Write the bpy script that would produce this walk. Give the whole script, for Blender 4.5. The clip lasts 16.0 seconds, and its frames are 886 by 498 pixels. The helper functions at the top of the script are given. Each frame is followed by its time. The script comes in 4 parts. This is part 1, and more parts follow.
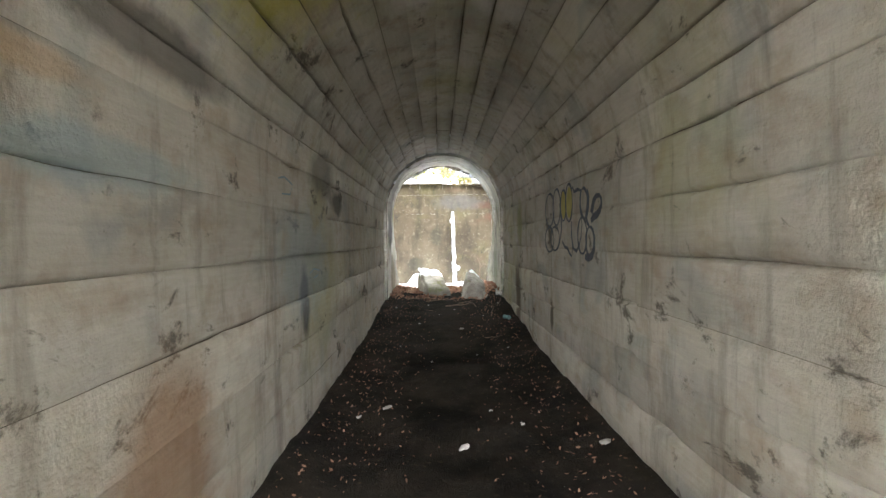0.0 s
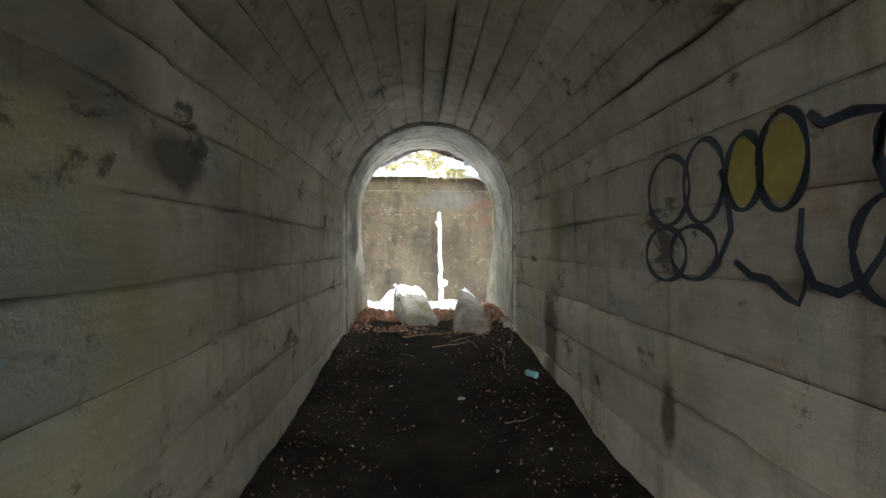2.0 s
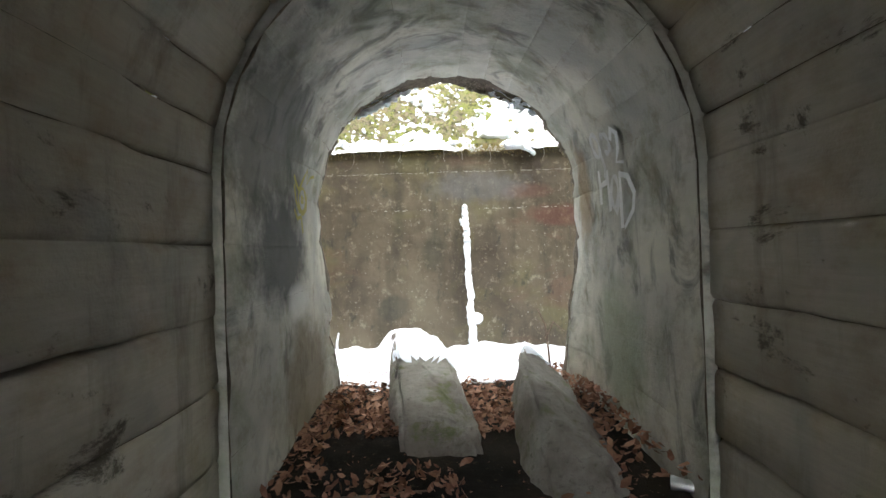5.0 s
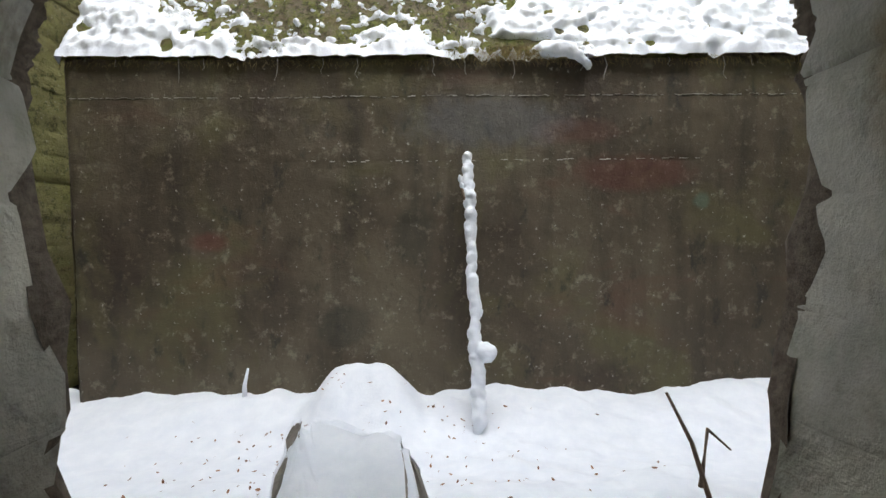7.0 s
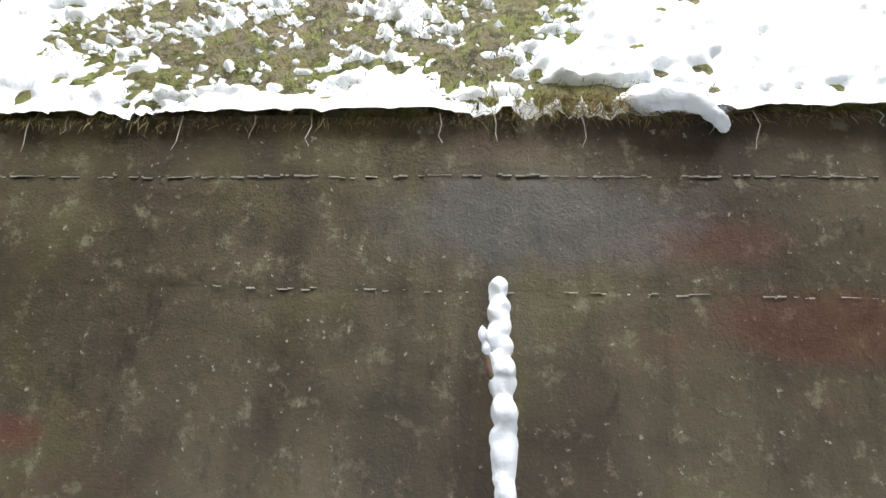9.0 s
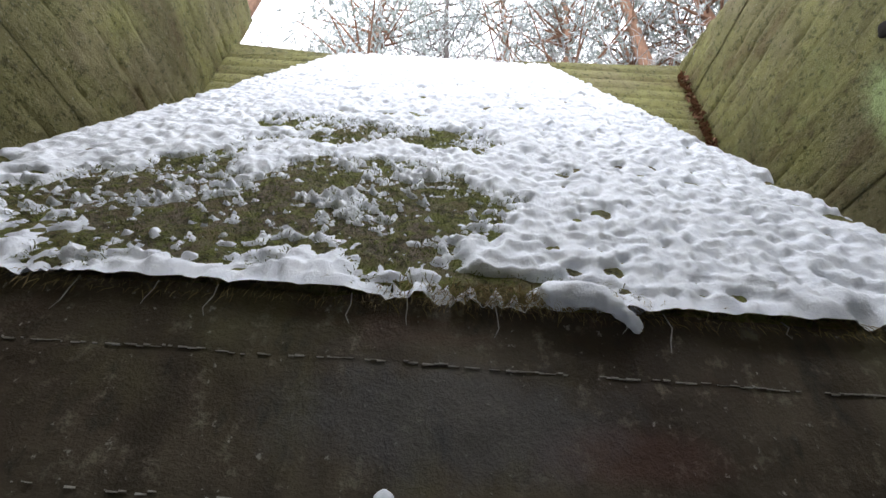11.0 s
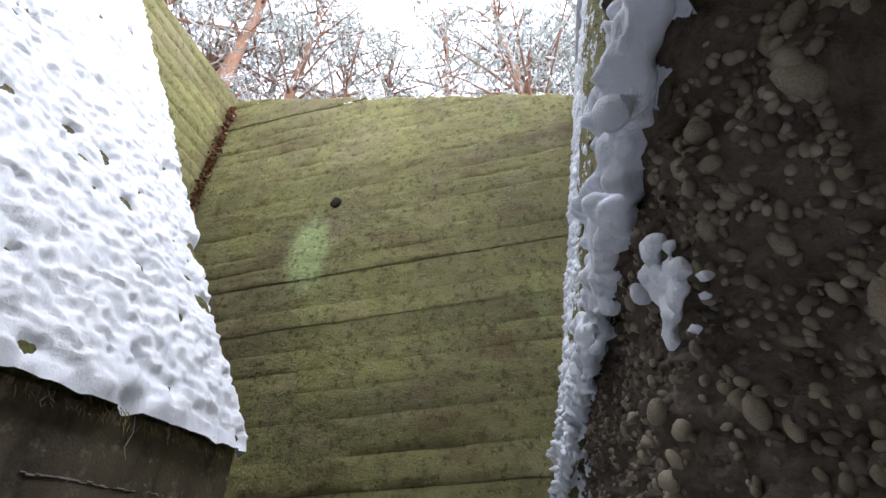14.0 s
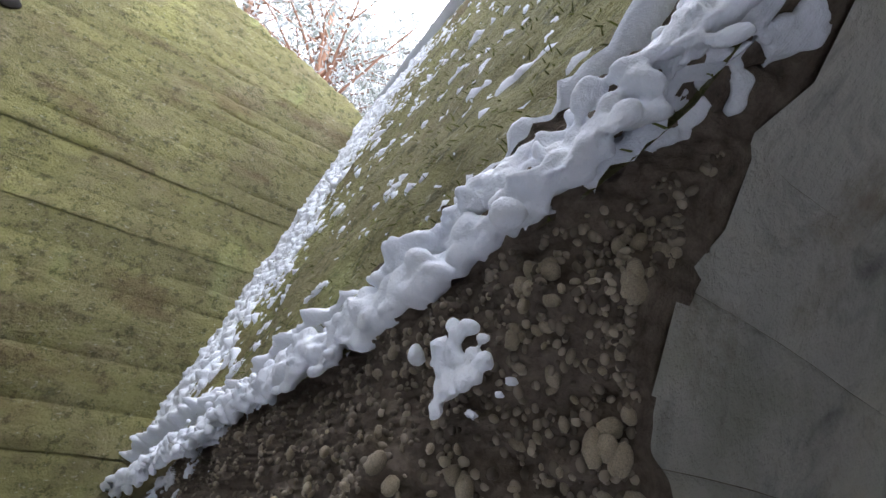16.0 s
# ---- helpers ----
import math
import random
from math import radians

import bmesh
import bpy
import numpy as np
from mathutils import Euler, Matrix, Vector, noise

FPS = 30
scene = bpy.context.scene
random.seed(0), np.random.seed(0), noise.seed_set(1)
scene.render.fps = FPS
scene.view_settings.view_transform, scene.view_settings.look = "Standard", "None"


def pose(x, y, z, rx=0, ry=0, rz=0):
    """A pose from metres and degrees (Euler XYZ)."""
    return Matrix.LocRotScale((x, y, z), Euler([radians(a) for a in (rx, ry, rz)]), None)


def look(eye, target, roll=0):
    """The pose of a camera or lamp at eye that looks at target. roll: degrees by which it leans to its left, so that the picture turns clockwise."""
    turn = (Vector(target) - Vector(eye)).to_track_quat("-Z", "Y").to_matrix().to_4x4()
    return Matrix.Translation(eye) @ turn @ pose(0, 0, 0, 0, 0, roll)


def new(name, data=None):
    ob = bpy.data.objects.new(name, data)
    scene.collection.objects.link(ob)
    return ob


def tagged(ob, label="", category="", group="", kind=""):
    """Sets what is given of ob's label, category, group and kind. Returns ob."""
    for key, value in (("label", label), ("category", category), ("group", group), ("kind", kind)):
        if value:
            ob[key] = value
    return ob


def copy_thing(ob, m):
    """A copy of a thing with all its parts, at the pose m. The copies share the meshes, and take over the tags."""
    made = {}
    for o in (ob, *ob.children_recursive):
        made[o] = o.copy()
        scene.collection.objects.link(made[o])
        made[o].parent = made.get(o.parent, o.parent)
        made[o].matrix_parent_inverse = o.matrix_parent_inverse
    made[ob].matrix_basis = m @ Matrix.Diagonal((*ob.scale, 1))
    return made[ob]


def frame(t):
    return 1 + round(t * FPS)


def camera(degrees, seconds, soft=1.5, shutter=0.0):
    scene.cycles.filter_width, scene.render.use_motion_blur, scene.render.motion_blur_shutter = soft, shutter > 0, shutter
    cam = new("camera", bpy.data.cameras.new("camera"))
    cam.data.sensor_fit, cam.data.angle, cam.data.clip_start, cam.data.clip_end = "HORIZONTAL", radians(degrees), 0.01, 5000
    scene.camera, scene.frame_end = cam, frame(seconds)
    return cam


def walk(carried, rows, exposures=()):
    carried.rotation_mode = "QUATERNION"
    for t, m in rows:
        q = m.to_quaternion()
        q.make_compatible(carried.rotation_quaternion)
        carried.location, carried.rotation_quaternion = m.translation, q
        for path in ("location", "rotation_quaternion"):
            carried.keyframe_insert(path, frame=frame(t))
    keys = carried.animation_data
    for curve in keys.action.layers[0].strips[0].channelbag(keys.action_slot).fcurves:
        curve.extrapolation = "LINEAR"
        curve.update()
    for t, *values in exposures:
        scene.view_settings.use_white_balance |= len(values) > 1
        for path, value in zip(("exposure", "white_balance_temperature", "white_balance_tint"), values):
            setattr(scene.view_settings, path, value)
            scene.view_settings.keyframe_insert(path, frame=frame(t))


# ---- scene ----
cam = camera(92.2, 16.0)
PATH = [
    (0, (-0.102, -0.212, 1.352), (-0.081, 1.787, 1.314), -0.8),
    (0.5, (-0.143, 0.367, 1.341), (-0.117, 2.366, 1.285), 0.2),
    (1, (-0.129, 0.972, 1.363), (0.033, 2.964, 1.288), -1.2),
    (1.5, (-0.134, 1.595, 1.369), (-0.036, 3.592, 1.32), 0.7),
    (2, (-0.148, 2.242, 1.386), (-0.035, 4.239, 1.376), 0.0),
    (2.5, (-0.108, 2.889, 1.394), (0.036, 4.884, 1.387), -1.2),
    (3, (-0.065, 3.45, 1.425), (-0.08, 5.45, 1.456), -0.9),
    (3.5, (-0.037, 4.075, 1.467), (-0.016, 6.074, 1.49), -2.0),
    (3.7, (-0.052, 4.336, 1.452), (-0.055, 6.336, 1.481), -2.7),
    (5.8, (-0.136, 6.697, 1.534), (-0.026, 8.693, 1.496), -0.5),
    (6, (-0.133, 6.962, 1.531), (0.023, 8.953, 1.436), -1.0),
    (6.4, (-0.01, 7.538, 1.5), (0.087, 9.533, 1.405), -1.2),
    (6.5, (0.013, 7.671, 1.498), (0.114, 9.666, 1.416), -0.9),
    (7, (0.021, 8.335, 1.504), (0.062, 10.333, 1.428), -0.8),
    (7.5, (0.057, 8.899, 1.575), (0.062, 10.897, 1.481), -2.9),
    (8, (0.223, 9.48, 1.657), (0.175, 11.479, 1.665), 0.0),
    (8.5, (0.235, 9.835, 1.728), (0.136, 11.831, 1.797), 1.5),
    (9, (0.178, 10.069, 1.966), (0.058, 12.034, 2.32), 1.2),
    (9.5, (0.205, 10.242, 1.961), (0.048, 12.08, 2.733), 2.9),
    (9.7, (0.244, 10.269, 1.962), (0.102, 12.026, 2.907), 3.3),
    (11.8, (0.589, 10.11, 2.221), (0.831, 11.656, 3.466), 6.1),
    (12, (0.606, 10.073, 2.303), (1.056, 11.53, 3.597), 4.5),
    (12.5, (0.494, 9.97, 2.306), (1.398, 11.186, 3.612), 3.8),
    (13, (0.6, 10.042, 2.293), (1.8, 10.967, 3.598), 1.4),
    (13.5, (0.596, 9.931, 2.287), (2.01, 10.551, 3.559), -2.3),
    (14, (0.645, 9.957, 2.28), (2.21, 10.268, 3.487), -2.8),
    (14.5, (0.723, 10.023, 2.245), (2.331, 10.284, 3.405), 1.9),
    (15, (0.79, 10.101, 2.253), (2.425, 10.182, 3.402), 4.6),
    (15.5, (0.761, 10.123, 2.305), (2.31, 9.637, 3.473), 3.6),
    (16, (0.702, 10.148, 2.331), (1.988, 9.179, 3.517), 0.8),
]

rows = [(t, look(eye, target, roll)) for t, eye, target, roll in PATH]
EXPOSURES = [(0.0, 5.25, 6500, 8), (1.0, 5.2, 6500, 8), (1.5, 5.15, 6500, 7), (2.0, 4.7, 6500, 7), (3.0, 4.25, 6450, 8), (3.5, 4.3, 6450, 7), (6.0, 3.65, 6400, 8), (6.5, 3.0, 6450, 10), (7.0, 2.6, 6450, 10), (8.0, 3.2, 6450, 10), (8.5, 3.6, 6450, 11), (9.1, 3.3, 6400, 10),
             (9.7, 2.4, 6350, 11), (12.0, 1.4, 6200, 14), (13.0, 1.55, 6200, 15), (14.5, 2.15, 6050, 17), (16.0, 2.4, 6050, 17)]
walk(cam, rows, EXPOSURES)

# ---------------------------------------------------------------- light
world = bpy.data.worlds.new("overcast_sky")
scene.world = world
world.use_nodes = True
wn, wl = world.node_tree.nodes, world.node_tree.links
sky = wn.new("ShaderNodeTexSky")
sky.sky_type, sky.sun_disc, sky.sun_elevation, sky.sun_rotation = "NISHITA", False, radians(38), radians(200)
sky_mix = wn.new("ShaderNodeMix")
sky_mix.data_type = "RGBA"
sky_mix.inputs[0].default_value = 0.93
sky_mix.inputs[7].default_value = (10.0, 10.1, 10.4, 1)
wl.new(sky.outputs[0], sky_mix.inputs[6])
wl.new(sky_mix.outputs[2], wn["Background"].inputs[0])
wn["Background"].inputs[1].default_value = 0.12
sun = new("sun", bpy.data.lights.new("sun", "SUN"))
sun.data.energy, sun.data.angle, sun.data.color = 0.6, radians(40), (1.0, 0.97, 0.93)
sun.matrix_world = look((0, 0, 30), (-4, 12, 8))


# ---------------------------------------------------------------- materials
class Nodes:
    """Small shorthand for building a node material in world-sized coordinates."""

    def __init__(self, name, rough=0.85):
        self.m = bpy.data.materials.new(name)
        self.m.use_nodes = True
        self.t = self.m.node_tree
        self.bsdf = self.t.nodes["Principled BSDF"]
        self.bsdf.inputs["Roughness"].default_value = rough
        self.bsdf.inputs["Specular IOR Level"].default_value = 0.3
        self.co = self.t.nodes.new("ShaderNodeTexCoord").outputs["Object"]

    def link(self, a, b):
        self.t.links.new(a, b)

    def scaled(self, s):
        n = self.t.nodes.new("ShaderNodeMapping")
        n.inputs["Scale"].default_value = s
        self.link(self.co, n.inputs[0])
        return n.outputs[0]

    def noise(self, scale, detail=6, rough=0.6, stretch=None, warp=0.0):
        n = self.t.nodes.new("ShaderNodeTexNoise")
        n.inputs["Scale"].default_value, n.inputs["Detail"].default_value, n.inputs["Roughness"].default_value = scale, detail, rough
        n.inputs["Distortion"].default_value = warp
        self.link(self.scaled(stretch) if stretch else self.co, n.inputs["Vector"])
        return n.outputs["Fac"]

    def step(self, fac, lo, hi):
        n = self.t.nodes.new("ShaderNodeMapRange")
        n.inputs[1].default_value, n.inputs[2].default_value = lo, hi
        self.link(fac, n.inputs[0])
        return n.outputs[0]

    def mul(self, a, b, op="MULTIPLY"):
        n = self.t.nodes.new("ShaderNodeMath")
        n.operation = op
        for k, v in enumerate((a, b)):
            if isinstance(v, (int, float)):
                n.inputs[k].default_value = v
            else:
                self.link(v, n.inputs[k])
        return n.outputs[0]

    def mix(self, fac, a, b, blend="MIX"):
        n = self.t.nodes.new("ShaderNodeMix")
        n.data_type, n.blend_type = "RGBA", blend
        for k, v in ((0, fac), (6, a), (7, b)):
            if isinstance(v, tuple):
                n.inputs[k].default_value = (*v, 1)
            elif isinstance(v, (int, float)):
                n.inputs[k].default_value = v
            else:
                self.link(v, n.inputs[k])
        return n.outputs[2]

    def shade(self, col, fac, lo, hi):
        """col times a value that runs from lo to hi with fac."""
        n = self.t.nodes.new("ShaderNodeMapRange")
        n.inputs[3].default_value, n.inputs[4].default_value = lo, hi
        self.link(fac, n.inputs[0])
        c = self.t.nodes.new("ShaderNodeCombineColor")
        for k in range(3):
            self.link(n.outputs[0], c.inputs[k])
        return self.mix(1.0, col, c.outputs[0], "MULTIPLY")

    def blotch(self, col, place, radius, colour, amount, squash=(1, 1, 1)):
        """A stain or patch of old paint of ragged outline round a place."""
        v = self.t.nodes.new("ShaderNodeVectorMath")
        v.operation = "DISTANCE"
        self.link(self.scaled(squash), v.inputs[0])
        v.inputs[1].default_value = [p * s for p, s in zip(place, squash)]
        d = self.mul(v.outputs["Value"], self.mul(self.noise(4.5, 7, 0.7), 1.3 * radius), "ADD")
        return self.mix(self.mul(self.step(d, 1.75 * radius, 1.25 * radius), amount), col, colour)

    def random(self):
        return self.t.nodes.new("ShaderNodeObjectInfo").outputs["Random"]

    def axis(self, k):
        n = self.t.nodes.new("ShaderNodeSeparateXYZ")
        self.link(self.co, n.inputs[0])
        return n.outputs[k]

    def done(self, col, bump=None, strength=0.4, dist=0.01, rough=None):
        self.link(col, self.bsdf.inputs["Base Color"]) if not isinstance(col, tuple) else None
        if isinstance(col, tuple):
            self.bsdf.inputs["Base Color"].default_value = (*col, 1)
        if bump is not None:
            b = self.t.nodes.new("ShaderNodeBump")
            b.inputs["Strength"].default_value, b.inputs["Distance"].default_value = strength, dist
            self.link(bump, b.inputs["Height"])
            self.link(b.outputs[0], self.bsdf.inputs["Normal"])
        if rough is not None:
            self.link(rough, self.bsdf.inputs["Roughness"])
        return self.m


def tunnel_concrete():
    n = Nodes("tunnel_concrete", 0.8)
    big, mid, fine = n.noise(0.9, 5, 0.6, None, 0.6), n.noise(4.5, 7, 0.65), n.noise(60, 4, 0.7)
    grain = n.noise(9, 6, 0.7, (6, 0.5, 6))
    c = n.mix(n.step(big, 0.35, 0.7), (0.41, 0.375, 0.305), (0.56, 0.53, 0.46))
    c = n.mix(n.mul(n.step(mid, 0.49, 0.71), 0.7), c, (0.33, 0.25, 0.17))
    c = n.mix(n.mul(n.step(n.noise(1.7, 4, 0.55, None, 1.0), 0.53, 0.68), 0.6), c, (0.29, 0.30, 0.28))
    c = n.mix(n.mul(n.step(n.noise(0.8, 4, 0.6, (1, 1, 0.6)), 0.56, 0.68), 0.35), c, (0.36, 0.35, 0.12))
    c = n.mix(n.mul(n.step(n.noise(1.1, 5, 0.6, (1, 0.7, 2.0), 0.8), 0.60, 0.70), 0.22), c, (0.26, 0.35, 0.37))
    c = n.mix(n.mul(n.step(n.noise(1.3, 5, 0.6, (2, 0.6, 1.4), 0.8), 0.61, 0.71), 0.3), c, (0.42, 0.28, 0.17))
    c = n.mix(n.mul(n.step(n.noise(3.1, 8, 0.75, (1, 0.8, 1), 0.4), 0.59, 0.65), 0.8), c, (0.06, 0.05, 0.04))
    c = n.mix(n.mul(n.step(n.noise(2.0, 6, 0.7, (3, 3, 0.35)), 0.53, 0.68), 0.45), c, (0.14, 0.11, 0.08))
    c = n.blotch(c, (-0.75, 1.5, 2.75), 0.55, (0.46, 0.41, 0.07), 0.7, (1, 0.6, 1))
    c = n.blotch(c, (-0.25, 2.4, 2.95), 0.3, (0.62, 0.62, 0.6), 0.7, (1.5, 0.7, 1))
    c = n.blotch(c, (0.35, 2.6, 2.95), 0.22, (0.58, 0.56, 0.53), 0.6, (1, 1, 1))
    c = n.blotch(c, (-1.09, 1.05, 1.60), 0.24, (0.27, 0.36, 0.37), 0.5, (1, 0.5, 2.6))
    c = n.blotch(c, (-1.09, 0.75, 1.82), 0.16, (0.46, 0.30, 0.16), 0.5, (1, 0.5, 3))
    c = n.blotch(c, (-1.09, 1.35, 0.45), 0.5, (0.26, 0.15, 0.08), 0.75, (1, 1.5, 0.9))
    c = n.blotch(c, (-1.09, 3.46, 1.92), 0.26, (0.07, 0.07, 0.06), 0.6, (1, 0.7, 1.2))
    c = n.blotch(c, (-1.09, 3.95, 1.72), 0.16, (0.06, 0.06, 0.05), 0.8, (1, 0.7, 1.2))
    c = n.blotch(c, (-1.09, 2.93, 0.93), 0.2, (0.04, 0.03, 0.025), 0.9, (1, 1.6, 0.7))
    c = n.blotch(c, (-1.09, 3.0, 1.2), 0.45, (0.30, 0.36, 0.38), 0.55, (1, 0.7, 1))
    c = n.blotch(c, (-1.09, 1.3, 2.05), 0.28, (0.09, 0.08, 0.07), 0.75, (1, 0.5, 2.5))
    c = n.blotch(c, (1.09, 4.3, 0.55), 0.12, (0.07, 0.05, 0.035), 0.8, (1, 1.8, 0.6))
    c = n.blotch(c, (1.09, 6.2, 0.5), 0.35, (0.09, 0.06, 0.045), 0.85, (1, 1.6, 0.6))
    c = n.blotch(c, (1.09, 6.0, 1.6), 0.3, (0.27, 0.27, 0.10), 0.6, (1, 1.3, 0.8))
    c = n.shade(c, grain, 0.78, 1.2)
    c = n.shade(c, n.random(), 0.86, 1.1)
    return n.done(c, n.mul(n.mul(mid, 1.4), n.mul(fine, 0.35), "ADD"), 0.6, 0.02)


def portal_concrete():
    n = Nodes("portal_concrete", 0.75)
    big, mid, fine = n.noise(1.1, 5, 0.6, None, 0.8), n.noise(5, 7, 0.7), n.noise(55, 4, 0.7)
    c = n.mix(n.step(big, 0.38, 0.66), (0.40, 0.40, 0.37), (0.66, 0.64, 0.56))
    c = n.mix(n.mul(n.step(n.noise(1.6, 6, 0.65, (1, 1.6, 1), 1.2), 0.53, 0.64), 0.75), c, (0.12, 0.12, 0.12))
    c = n.mix(n.mul(n.step(mid, 0.52, 0.71), 0.6), c, (0.20, 0.15, 0.09))
    c = n.mix(n.mul(n.step(n.noise(1.9, 5, 0.6), 0.51, 0.65), 0.5), c, (0.13, 0.15, 0.07))
    c = n.mix(n.mul(n.step(n.noise(2.6, 5, 0.6, (1, 1, 0.5)), 0.57, 0.68), 0.7), c, (0.62, 0.61, 0.56))
    c = n.blotch(c, (-1.08, 8.4, 1.55), 0.45, (0.07, 0.075, 0.08), 0.85, (1, 0.8, 1.1))
    c = n.blotch(c, (-1.08, 8.2, 2.2), 0.6, (0.09, 0.095, 0.085), 0.75, (1, 0.8, 1))
    c = n.blotch(c, (-1.08, 8.9, 0.6), 0.5, (0.16, 0.12, 0.07), 0.7, (1, 0.8, 1))
    c = n.blotch(c, (-1.08, 8.75, 1.2), 0.18, (0.66, 0.66, 0.64), 0.7, (1, 0.7, 1.4))
    c = n.blotch(c, (1.08, 9.2, 1.9), 0.3, (0.30, 0.20, 0.10), 0.6, (1, 1.6, 0.7))
    c = n.blotch(c, (1.08, 8.6, 0.85), 0.4, (0.24, 0.29, 0.20), 0.6, (1, 1, 0.8))
    c = n.shade(c, n.random(), 0.97, 1.03)
    return n.done(c, n.mul(n.mul(mid, 1.5), n.mul(fine, 0.4), "ADD"), 0.7, 0.02)


def dark_concrete():
    """The wet lower wall: nearly black brown with runs, pale lichen spots and some old red paint."""
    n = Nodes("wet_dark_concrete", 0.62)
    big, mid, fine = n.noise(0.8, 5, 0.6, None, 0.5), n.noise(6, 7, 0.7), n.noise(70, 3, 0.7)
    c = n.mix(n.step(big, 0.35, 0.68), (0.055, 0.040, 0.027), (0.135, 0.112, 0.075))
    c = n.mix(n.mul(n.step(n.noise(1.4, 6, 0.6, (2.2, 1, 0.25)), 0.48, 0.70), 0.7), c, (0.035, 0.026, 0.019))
    c = n.mix(n.mul(n.step(n.noise(1.2, 5, 0.6, None, 0.5), 0.52, 0.66), 0.6), c, (0.12, 0.11, 0.05))
    c = n.mix(n.mul(n.step(n.noise(0.7, 4, 0.6, (1, 1, 2.2), 0.6), 0.60, 0.70), 0.15), c, (0.16, 0.03, 0.022))
    c = n.mix(n.mul(n.step(n.noise(7, 7, 0.75), 0.55, 0.65), 0.55), c, (0.27, 0.24, 0.17))
    c = n.mix(n.mul(n.step(n.noise(24, 4, 0.6), 0.65, 0.71), 0.6), c, (0.5, 0.48, 0.42))
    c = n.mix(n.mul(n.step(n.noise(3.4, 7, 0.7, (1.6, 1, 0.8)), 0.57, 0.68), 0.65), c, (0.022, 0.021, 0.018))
    c = n.blotch(c, (1.75, 12.0, 2.0), 0.34, (0.14, 0.04, 0.032), 0.4, (0.55, 1, 2.0))
    c = n.blotch(c, (1.25, 12.0, 2.36), 0.26, (0.13, 0.05, 0.042), 0.35, (0.6, 1, 2.2))
    c = n.blotch(c, (-1.9, 12.0, 1.45), 0.13, (0.16, 0.035, 0.03), 0.4, (0.8, 1, 1.4))
    c = n.blotch(c, (-0.75, 12.0, 0.7), 0.22, (0.03, 0.03, 0.024), 0.5, (0.8, 1, 1))
    c = n.blotch(c, (-0.15, 12.0, 1.5), 0.26, (0.03, 0.03, 0.022), 0.45, (1.4, 1, 0.8))
    c = n.blotch(c, (0.5, 12.0, 2.45), 0.55, (0.10, 0.10, 0.105), 0.6, (0.7, 1, 2.2))
    c = n.blotch(c, (2.35, 12.0, 1.75), 0.08, (0.10, 0.18, 0.14), 0.4)
    return n.done(c, n.mul(n.mul(mid, 1.5), n.mul(fine, 0.4), "ADD"), 0.6, 0.02)


def moss_concrete(name="mossy_concrete", green=1.0):
    n = Nodes(name, 0.9)
    big, mid, fine = n.noise(0.55, 5, 0.6, None, 0.5), n.noise(3.2, 8, 0.72, (1, 1, 1.6)), n.noise(40, 4, 0.7)
    c = n.mix(n.step(big, 0.35, 0.65), (0.165, 0.15, 0.07), (0.24, 0.235, 0.085))
    c = n.mix(n.mul(n.step(mid, 0.49, 0.66), 0.75), c, (0.12, 0.105, 0.05))
    c = n.mix(n.mul(n.step(n.noise(0.75, 6, 0.65), 0.52, 0.66), 0.5), c, (0.25, 0.21, 0.13))
    c = n.mix(n.mul(n.step(n.noise(1.3, 5, 0.6, (1, 1, 0.45)), 0.62, 0.72), 0.35), c, (0.28, 0.34, 0.12))
    c = n.blotch(c, (5.24, 12.95, 6.2), 0.55, (0.40, 0.50, 0.22), 0.75, (1, 1.5, 0.75))
    c = n.mix(n.mul(n.step(n.noise(11, 8, 0.75), 0.53, 0.60), 0.7), c, (0.05, 0.055, 0.02))
    c = n.mix(n.mul(n.step(n.noise(17, 6, 0.7, (1, 1, 1.8)), 0.60, 0.66), 0.5), c, (0.42, 0.42, 0.33))
    c = n.mix(n.mul(n.step(n.noise(1.0, 4, 0.6, (0.6, 0.6, 1.4)), 0.55, 0.65), 0.4), c, (0.10, 0.055, 0.03))
    c = n.shade(c, n.random(), 0.85, 1.15)
    return n.done(c, n.mul(n.mul(mid, 1.6), n.mul(fine, 0.6), "ADD"), 0.9, 0.03)


def bank_concrete():
    """Moss and dead grass over weathered concrete, where the snow has melted or slid."""
    n = Nodes("bank_moss", 0.95)
    big, mid, fine = n.noise(1.1, 5, 0.6, None, 0.6), n.noise(9, 8, 0.75), n.noise(60, 4, 0.75)
    c = n.mix(n.step(big, 0.4, 0.62), (0.20, 0.165, 0.115), (0.20, 0.22, 0.055))
    c = n.mix(n.mul(n.step(mid, 0.47, 0.58), 0.8), c, (0.20, 0.23, 0.05))
    c = n.mix(n.mul(n.step(n.noise(14, 8, 0.75), 0.51, 0.58), 0.8), c, (0.045, 0.045, 0.02))
    c = n.mix(n.mul(n.step(n.noise(5, 8, 0.75), 0.51, 0.61), 0.5), c, (0.22, 0.16, 0.09))
    return n.done(c, n.mul(n.mul(mid, 2.0), n.mul(fine, 0.8), "ADD"), 1.0, 0.04)


def snow_material():
    n = Nodes("snow", 0.6)
    a, b = n.noise(7, 8, 0.7), n.noise(90, 3, 0.7)
    c = n.mix(n.step(a, 0.35, 0.7), (0.70, 0.74, 0.81), (0.80, 0.83, 0.88))
    c = n.mix(n.mul(n.step(n.noise(26, 6, 0.7), 0.7, 0.76), 0.5), c, (0.35, 0.33, 0.28))
    n.bsdf.inputs["Subsurface Weight"].default_value = 0.0
    return n.done(c, n.mul(a, n.mul(b, 0.4), "ADD"), 0.5, 0.02)


